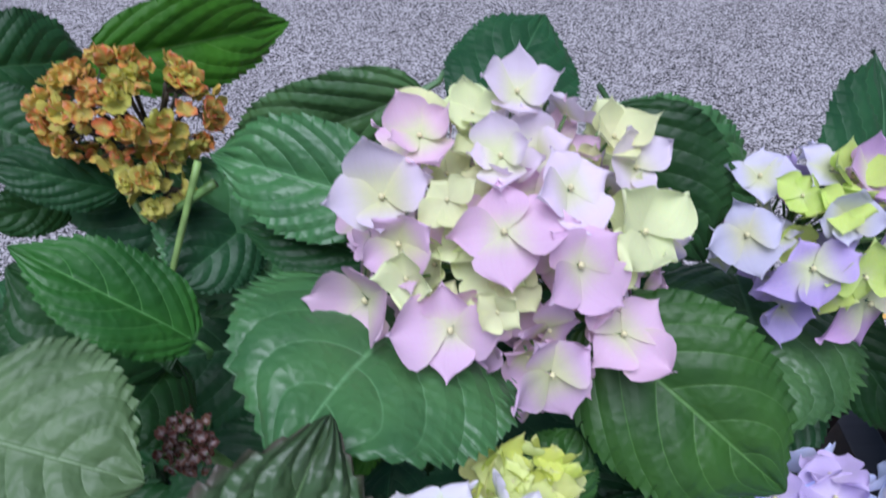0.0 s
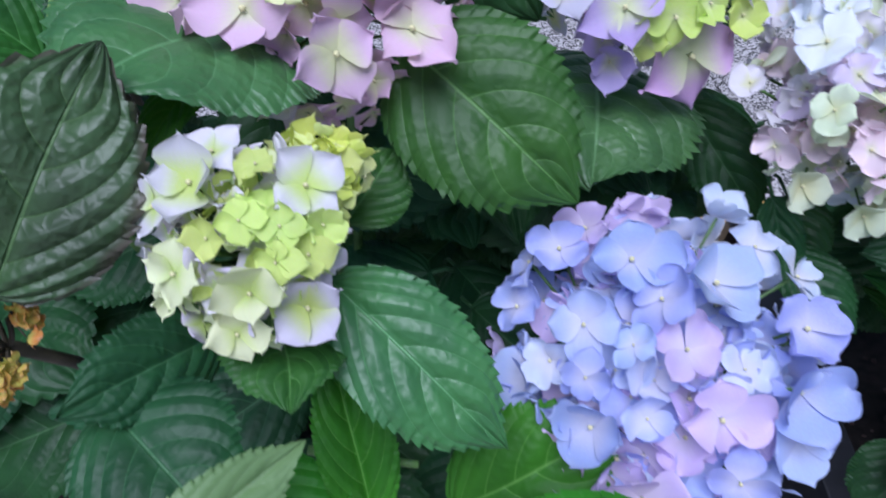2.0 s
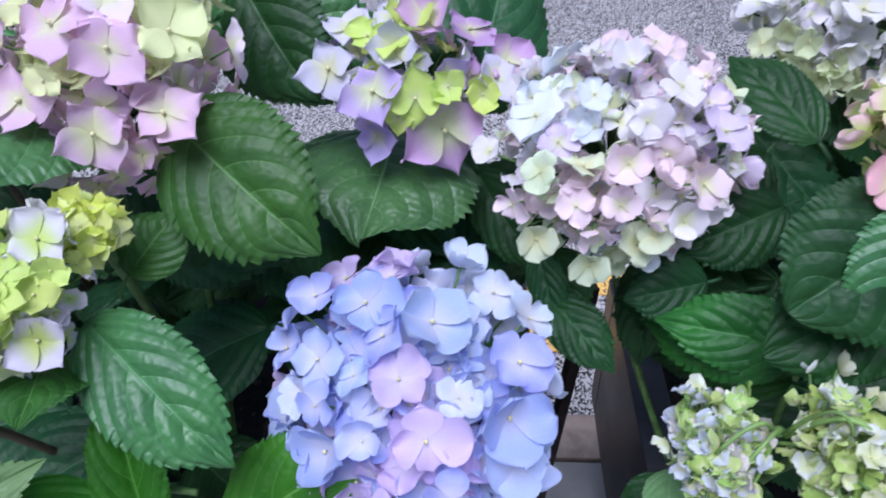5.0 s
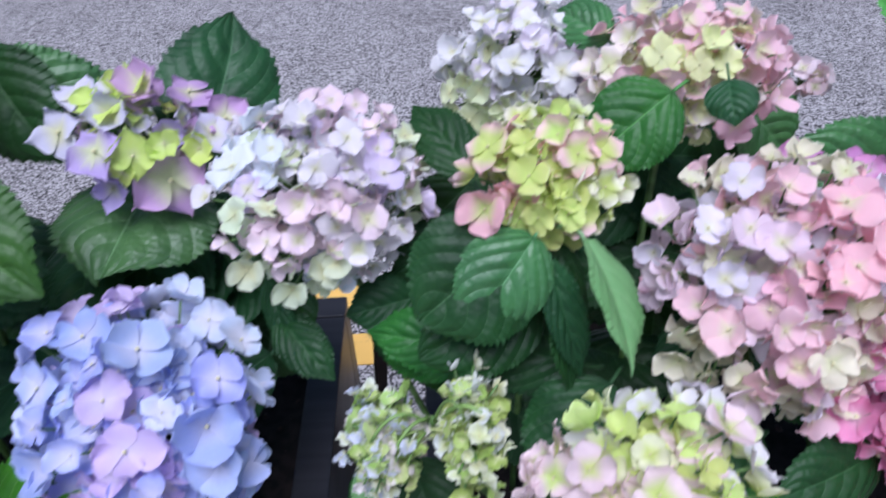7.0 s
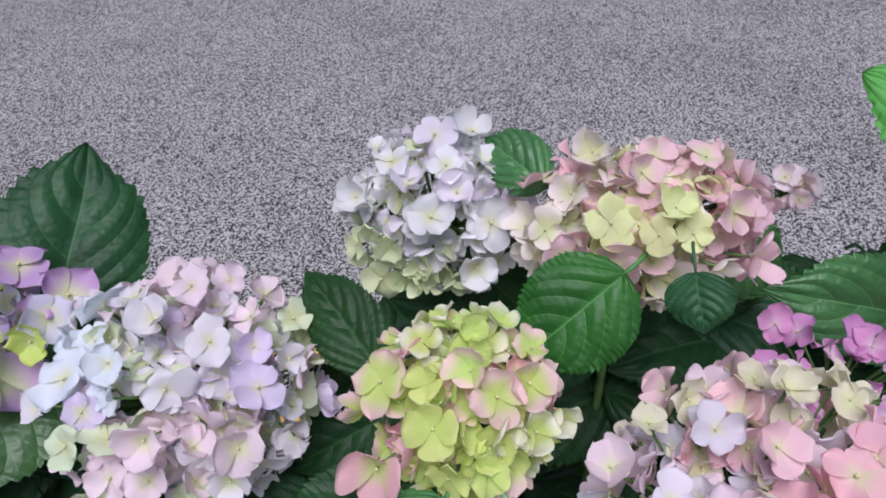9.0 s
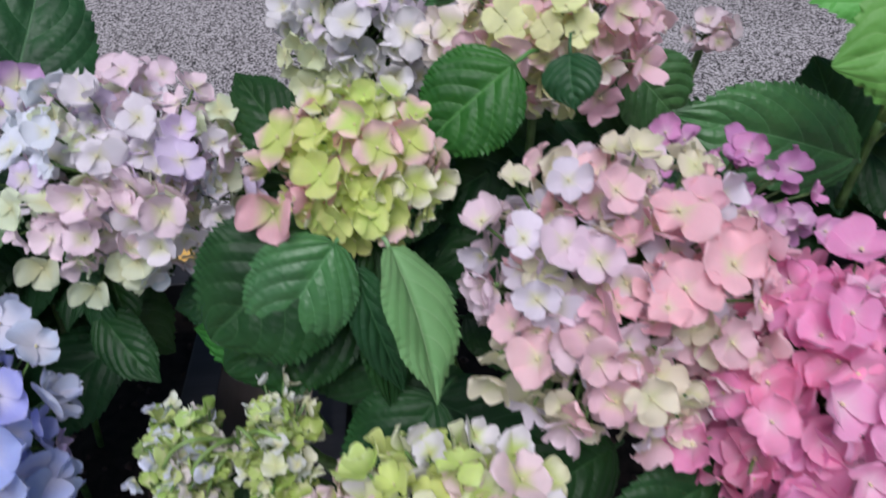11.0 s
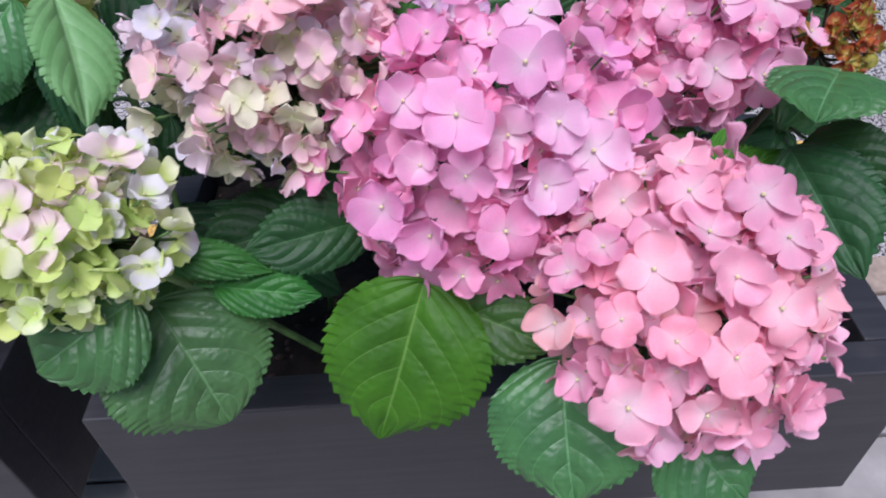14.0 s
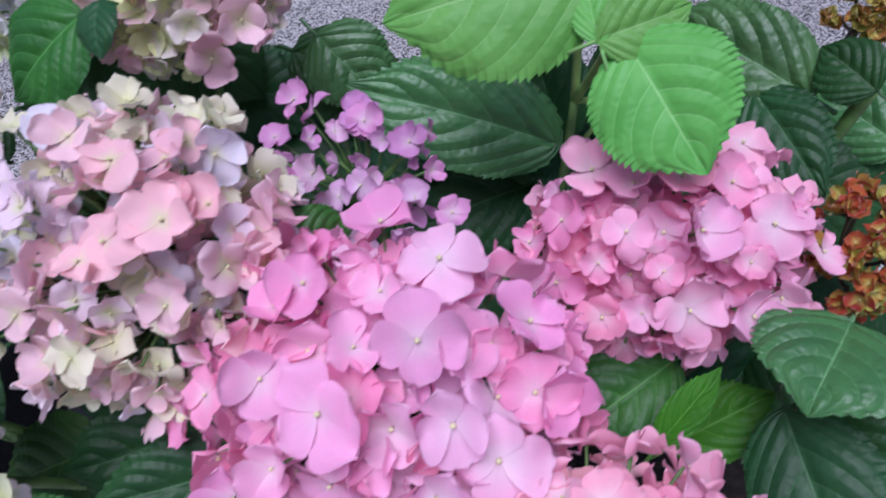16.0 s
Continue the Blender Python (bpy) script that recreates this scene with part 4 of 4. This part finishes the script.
leaf("A", (0.017, 0.132, 0.947), (0.045, 0.058, 0.968), 0.068, (0.10, 0.31, 0.95), .1, .1, 0)
leaf("A", (-0.023, 0.135, 0.927), (-0.076, 0.056, 0.959), 0.058, (0.76, -0.26, 0.60), .06, .1, 1)
leaf("A", (-0.064, 0.076, 0.935), (0.008, 0.024, 0.911), 0.090, (0.13, -0.26, 0.96), .08, .1, 1)
leaf("A", (-0.030, -0.022, 0.934), (0.044, 0.064, 0.933), 0.043, (0.47, -0.39, 0.79), .05, .2, 4)
leaf("A", (0.071, 0.073, 0.820), (0.042, 0.149, 0.907), 0.050, (0.29, -0.67, 0.68), .08, .4, 2)
leaf("B", (0.237, 0.038, 0.873), (0.055, -0.023, 0.917), 0.095, (0.38, -0.64, 0.67), .1, .1, 2)
leaf("B", (0.126, 0.082, 0.815), (0.232, 0.114, 0.871), 0.087, (-0.21, -0.62, 0.76), .1, .1, 2)
leaf("C", (0.470, 0.150, 0.790), (0.435, 0.120, 0.740), 0.058, (-0.30, -0.60, 0.75), .1, .1, 1)
leaf("C", (0.459, 0.145, 0.813), (0.447, 0.092, 0.800), 0.037, (-0.31, -0.16, 0.94), .1, .1, 4)
leaf("C", (0.490, 0.142, 0.815), (0.520, 0.091, 0.750), 0.072, (-0.30, -0.60, 0.75), .1, .1, 1)
leaf("C", (0.567, 0.202, 0.894), (0.451, 0.238, 0.885), 0.062, (-0.27, -0.70, 0.66), .1, .1, 0)
leaf("C", (0.498, 0.272, 0.896), (0.429, 0.263, 0.885), 0.057, (0.00, -0.78, 0.63), .1, .1, 1)
leaf("B", (0.366, 0.261, 0.888), (0.419, 0.208, 0.853), 0.048, (-0.08, -0.60, 0.79), .1, .1, 1)
leaf("C", (0.585, 0.189, 1.032), (0.504, 0.151, 0.979), 0.106, (-0.01, -0.81, 0.59), .08, .1, 1, True)
leaf("C", (0.594, 0.176, 1.036), (0.540, 0.145, 0.972), 0.073, (-0.11, -0.91, 0.40), .06, .1, 5)
leaf("C", (0.604, 0.196, 0.965), (0.502, 0.157, 0.932), 0.084, (0.03, -0.69, 0.72), .08, .1, 1, True)
leaf("C", (0.632, 0.165, 1.040), (0.655, 0.090, 0.975), 0.062, (0.78, -0.52, 0.34), .05, .2, 4)
leaf("C", (0.617, 0.202, 1.011), (0.621, 0.129, 0.912), 0.049, (0.57, -0.65, 0.50), .05, .2, 1)
leaf("D", (0.689, 0.383, 1.104), (0.653, 0.444, 1.113), 0.048, (-0.58, -0.44, 0.68), .05, .1, 5)
leaf("D", (0.722, 0.289, 1.094), (0.655, 0.275, 1.037), 0.078, (-0.33, -0.75, 0.58), .06, .1, 0)
leaf("C", (0.557, 0.289, 1.024), (0.507, 0.366, 1.056), 0.054, (-0.18, -0.48, 0.86), .06, .1, 1)
leaf("D", (0.756, 0.262, 1.115), (0.757, 0.238, 1.088), 0.040, (-0.40, -0.69, 0.60), .1, .1, 1)
leaf("E", (1.060, 0.352, 0.940), (0.880, 0.374, 0.992), .096, (0.05, -0.85, 0.52), .06, .10, 5)
leaf("E", (1.066, 0.272, 1.128), (0.936, 0.258, 1.098), 0.115, (-0.10, -0.80, 0.58), .06, .05, 6)
leaf("E", (1.075, 0.352, 1.102), (0.961, 0.456, 1.139), 0.120, (-0.20, -0.66, 0.72), .05, .06, 6)
leaf("E", (1.085, 0.236, 1.093), (1.131, 0.179, 1.040), 0.089, (-0.28, -0.77, 0.58), .08, .12, 6)
leaf("E", (1.068, 0.235, 1.097), (1.122, 0.252, 1.111), 0.045, (0.12, -0.83, 0.54), .06, .12, 6)
leaf("E", (1.068, 0.235, 1.096), (1.059, 0.270, 1.120), 0.026, (-0.26, -0.59, 0.76), .06, .12, 6)
leaf("E", (1.242, 0.317, 1.006), (1.154, 0.412, 1.033), 0.080, (-0.54, -0.65, 0.53), .06, .12, 5)
leaf("E", (1.207, 0.330, 1.001), (1.249, 0.254, 0.962), 0.064, (-0.49, -0.60, 0.64), .06, .12, 1)
leaf("E", (1.271, 0.288, 1.028), (1.246, 0.333, 1.039), 0.048, (-0.66, -0.50, 0.56), .06, .12, 1)
leaf("E", (1.328, 0.315, 0.960), (1.280, 0.401, 0.966), 0.067, (-0.70, -0.43, 0.57), .06, .12, 5)
leaf("E", (1.226, 0.139, 0.955), (1.178, 0.069, 0.957), 0.095, (-0.03, 0.05, 1.00), .08, .12, 5)
leaf("E", (1.221, 0.125, 0.873), (1.202, 0.053, 0.861), 0.085, (-0.31, -0.07, 0.95), .06, .12, 5)
leaf("E", (1.134, 0.159, 0.887), (1.061, 0.117, 0.855), 0.076, (-0.09, -0.50, 0.86), .06, .12, 0)
leaf("E", (1.115, 0.097, 0.877), (1.153, 0.128, 0.923), 0.025, (-0.35, -0.61, 0.71), .06, .2, 2)
leaf("E", (1.133, 0.116, 0.845), (1.199, 0.138, 0.884), 0.054, (-0.30, -0.52, 0.80), .06, .12, 2)
leaf("D", (0.873, 0.157, 0.996), (0.912, 0.194, 0.991), 0.041, (0.55, -0.49, 0.67), .06, .12, 0)
leaf("D", (0.852, 0.410, 1.015), (0.905, 0.400, 0.955), 0.080, (0.29, -0.89, 0.34), .06, .12, 5)
leaf("F", (0.689, 0.011, 0.870), (0.733, -0.037, 0.784), 0.127, (0.37, -0.72, 0.59), .08, .1, 5, True)
leaf("F", (0.689, -0.011, 0.899), (0.621, -0.042, 0.867), 0.090, (0.08, -0.80, 0.60), .08, .1, 5, True)
leaf("F", (0.890, 0.008, 0.880), (0.849, -0.052, 0.769), 0.126, (-0.15, -0.84, 0.51), .08, .1, 2)
leaf("F", (0.893, 0.015, 0.859), (0.985, -0.030, 0.840), 0.064, (-0.15, -0.63, 0.76), .06, .1, 0)
leaf("F", (0.851, 0.073, 0.888), (0.755, 0.037, 0.893), 0.061, (0.29, -0.68, 0.68), .06, .1, 1)
leaf("F", (0.687, 0.029, 0.911), (0.777, 0.028, 0.879), 0.031, (0.23, -0.70, 0.68), .06, .1, 0)
leaf("F", (0.733, 0.024, 0.872), (0.810, 0.024, 0.855), 0.041, (0.16, -0.68, 0.72), .06, .1, 0)
leaf("F", (0.985, -0.043, 0.843), (0.988, -0.114, 0.766), 0.115, (-0.24, -0.72, 0.65), .08, .1, 5)
leaf("F", (1.065, -0.078, 0.800), (1.111, -0.117, 0.765), 0.081, (-0.12, -0.74, 0.66), .06, .1, 5)
leaf("E", (1.192, 0.108, 0.903), (1.220, 0.006, 0.856), 0.081, (-0.53, -0.47, 0.70), .06, .1, 1)
leaf("E", (1.212, 0.123, 0.902), (1.264, 0.062, 0.880), 0.073, (-0.51, -0.64, 0.57), .06, .1, 1)
leaf("C", (0.635, 0.163, 0.910), (0.530, 0.217, 0.901), 0.076, (-0.39, -0.65, 0.66), .06, .1, 1)
leaf("C", (0.653, 0.130, 0.917), (0.594, 0.082, 0.851), 0.089, (-0.32, -0.61, 0.73), .06, .1, 1)
leaf("C", (0.606, 0.172, 1.015), (0.630, 0.135, 0.925), 0.034, (0.26, -0.84, 0.47), .06, .2, 1)
leaf("A", (-0.236, 0.407, 1.039), (-0.310, 0.385, 1.079), 0.044, (0.49, -0.70, 0.52), .06, .1, 1)
leaf("A", (-0.281, 0.421, 1.020), (-0.323, 0.371, 1.035), 0.042, (0.73, -0.46, 0.50), .06, .1, 1)
leaf("A", (-0.192, 0.318, 0.953), (-0.215, 0.236, 0.961), 0.070, (0.59, -0.09, 0.80), .06, .1, 1)
leaf("C", (0.537, 0.288, 0.874), (0.438, 0.327, 0.823), 0.079, (-0.54, -0.64, 0.55), .06, .1, 1)
leaf("C", (0.544, 0.188, 0.907), (0.454, 0.278, 0.842), 0.068, (-0.77, -0.41, 0.49), .06, .1, 0)
leaf("A", (-0.016, 0.083, 0.857), (0.078, 0.031, 0.821), 0.073, (0.15, -0.37, 0.92), .06, .1, 2)
stem("A", (-0.165, 0.390, 1.076), (-0.195, 0.346, 0.993), .0024, 1)
stem("A", (-0.241, 0.412, 1.068), (-0.203, 0.370, 1.039), .003, 0)
stem("A", (-0.155, 0.384, 1.062), (-0.194, 0.375, 1.039), .003, 0)
stem("E", (1.068, 0.352, 0.880), (1.074, 0.360, 0.978), .0042, 0)
stem("E", (1.074, 0.360, 0.978), (1.070, 0.330, 1.112), .0034, 1, (0.0, 0.012, 0.0))
stem("E", (1.074, 0.360, 0.978), (1.084, 0.262, 1.090), .0034, 1, (0.006, 0.012, 0.0))
stem("E", (1.074, 0.360, 0.978), (1.120, 0.335, 0.992), .0026, 1)
stem("E", (1.072, 0.380, 0.900), (1.130, 0.390, 0.980), .0022, 1)
leaf("E", (1.068, 0.372, 0.930), (1.040, 0.440, 1.000), 0.090, (-0.50, -0.60, 0.60), .06, .15, 1)
leaf("E", (1.100, 0.380, 0.960), (1.170, 0.430, 0.990), 0.080, (-0.20, -0.70, 0.65), .06, .15, 1)
stem("E", (1.278, 0.305, 1.020), (1.264, 0.306, 0.968), .0055, 0)
stem("E", (1.237, 0.319, 1.005), (1.259, 0.322, 0.967), .003, 0)
stem("F", (0.666, -0.010, 0.942), (0.687, 0.009, 0.875), .0030, 1)
stem("F", (0.681, 0.004, 0.933), (0.684, 0.007, 0.889), .0022, 1)
stem("A", (0.023, 0.115, 0.824), (0.100, 0.103, 0.832), .003, 0)
leaf("C", (0.475, 0.346, 0.866), (0.470, 0.303, 0.755), 0.061, (-0.38, -0.86, 0.35), .06, .1, 1)
leaf("C", (0.568, 0.298, 0.875), (0.442, 0.347, 0.786), 0.069, (-0.63, -0.35, 0.70), .06, .1, 1)
leaf("C", (0.552, 0.198, 0.859), (0.484, 0.310, 0.799), 0.063, (-0.83, -0.23, 0.51), .06, .1, 0)
leaf("B", (0.358, 0.283, 0.918), (0.375, 0.242, 0.863), 0.034, (-0.28, -0.81, 0.52), .06, .1, 1)
leaf("C", (0.546, 0.339, 0.771), (0.489, 0.337, 0.731), 0.079, (-0.43, -0.64, 0.64), .06, .1, 1)
leaf("C", (0.558, 0.368, 0.962), (0.486, 0.322, 0.911), 0.077, (-0.01, -0.73, 0.68), .06, .1, 1)
leaf("B", (0.306, 0.365, 0.944), (0.363, 0.299, 0.878), 0.061, (-0.33, -0.79, 0.51), .06, .1, 1)
leaf("B", (0.289, 0.400, 0.943), (0.309, 0.358, 0.916), 0.043, (-0.46, -0.62, 0.63), .06, .1, 1)
leaf("B", (0.373, 0.291, 0.914), (0.394, 0.249, 0.875), 0.046, (-0.26, -0.72, 0.64), .06, .1, 1)
leaf("A", (-0.134, 0.399, 0.974), (-0.180, 0.360, 0.954), 0.054, (0.27, -0.68, 0.68), .06, .1, 1)

leaf("A", (-0.125, 0.385, 0.955), (-0.205, 0.420, 1.060), 0.105, (0.35, -0.75, 0.50), .06, .1, 5)
leaf("A", (-0.200, 0.440, 0.985), (-0.300, 0.430, 1.050), 0.085, (0.30, -0.75, 0.55), .06, .1, 1)
leaf("A", (-0.200, 0.440, 1.010), (-0.265, 0.400, 0.960), 0.080, (0.30, -0.75, 0.55), .06, .1, 1)
leaf("A", (-0.130, 0.330, 0.830), (-0.230, 0.270, 0.800), 0.090, (0.10, -0.50, 0.85), .06, .1, 1)
leaf("B", (0.270, 0.400, 0.780), (0.355, 0.360, 0.700), 0.100, (0.00, -0.70, 0.70), .06, .1, 1)
leaf("B", (0.240, 0.420, 0.770), (0.310, 0.370, 0.690), 0.100, (0.00, -0.70, 0.70), .06, .1, 1)
leaf("C", (0.560, 0.430, 0.960), (0.640, 0.370, 0.880), 0.090, (-0.10, -0.70, 0.70), .06, .1, 1)
leaf("D", (0.620, 0.440, 1.010), (0.700, 0.400, 0.930), 0.090, (0.10, -0.70, 0.70), .06, .1, 1)
leaf("D", (0.700, 0.440, 1.020), (0.790, 0.420, 0.950), 0.100, (0.00, -0.70, 0.70), .06, .1, 1)
leaf("D", (0.740, 0.430, 0.950), (0.850, 0.440, 0.930), 0.095, (0.10, -0.70, 0.70), .06, .1, 1)
leaf("D", (0.820, 0.440, 0.985), (0.930, 0.430, 0.930), 0.090, (-0.10, -0.70, 0.70), .06, .1, 1)
leaf("D", (0.880, 0.450, 0.900), (0.990, 0.430, 0.900), 0.095, (0.10, -0.70, 0.70), .06, .1, 1)
leaf("E", (1.160, 0.300, 0.880), (1.270, 0.270, 0.870), 0.095, (-0.20, -0.70, 0.70), .06, .1, 1)
leaf("E", (1.240, 0.330, 0.930), (1.340, 0.300, 0.900), 0.095, (-0.20, -0.70, 0.70), .06, .1, 1)
leaf("E", (1.300, 0.250, 0.880), (1.220, 0.180, 0.870), 0.095, (-0.20, -0.60, 0.70), .06, .1, 1)
leaf("C", (0.610, 0.330, 0.830), (0.530, 0.310, 0.740), 0.095, (-0.20, -0.70, 0.60), .06, .1, 1)
leaf("C", (0.560, 0.310, 0.948), (0.475, 0.292, 0.912), 0.072, (-0.10, -0.70, 0.70), .06, .1, 1)
leaf("F", (0.690, 0.130, 0.800), (0.600, 0.110, 0.772), 0.085, (-0.10, -0.60, 0.78), .06, .1, 0)
leaf("F", (0.790, 0.120, 0.850), (0.700, 0.080, 0.850), 0.080, (0.10, -0.60, 0.78), .06, .1, 1)

# lower leaves that fill the plants; their deep shade is put into dark green
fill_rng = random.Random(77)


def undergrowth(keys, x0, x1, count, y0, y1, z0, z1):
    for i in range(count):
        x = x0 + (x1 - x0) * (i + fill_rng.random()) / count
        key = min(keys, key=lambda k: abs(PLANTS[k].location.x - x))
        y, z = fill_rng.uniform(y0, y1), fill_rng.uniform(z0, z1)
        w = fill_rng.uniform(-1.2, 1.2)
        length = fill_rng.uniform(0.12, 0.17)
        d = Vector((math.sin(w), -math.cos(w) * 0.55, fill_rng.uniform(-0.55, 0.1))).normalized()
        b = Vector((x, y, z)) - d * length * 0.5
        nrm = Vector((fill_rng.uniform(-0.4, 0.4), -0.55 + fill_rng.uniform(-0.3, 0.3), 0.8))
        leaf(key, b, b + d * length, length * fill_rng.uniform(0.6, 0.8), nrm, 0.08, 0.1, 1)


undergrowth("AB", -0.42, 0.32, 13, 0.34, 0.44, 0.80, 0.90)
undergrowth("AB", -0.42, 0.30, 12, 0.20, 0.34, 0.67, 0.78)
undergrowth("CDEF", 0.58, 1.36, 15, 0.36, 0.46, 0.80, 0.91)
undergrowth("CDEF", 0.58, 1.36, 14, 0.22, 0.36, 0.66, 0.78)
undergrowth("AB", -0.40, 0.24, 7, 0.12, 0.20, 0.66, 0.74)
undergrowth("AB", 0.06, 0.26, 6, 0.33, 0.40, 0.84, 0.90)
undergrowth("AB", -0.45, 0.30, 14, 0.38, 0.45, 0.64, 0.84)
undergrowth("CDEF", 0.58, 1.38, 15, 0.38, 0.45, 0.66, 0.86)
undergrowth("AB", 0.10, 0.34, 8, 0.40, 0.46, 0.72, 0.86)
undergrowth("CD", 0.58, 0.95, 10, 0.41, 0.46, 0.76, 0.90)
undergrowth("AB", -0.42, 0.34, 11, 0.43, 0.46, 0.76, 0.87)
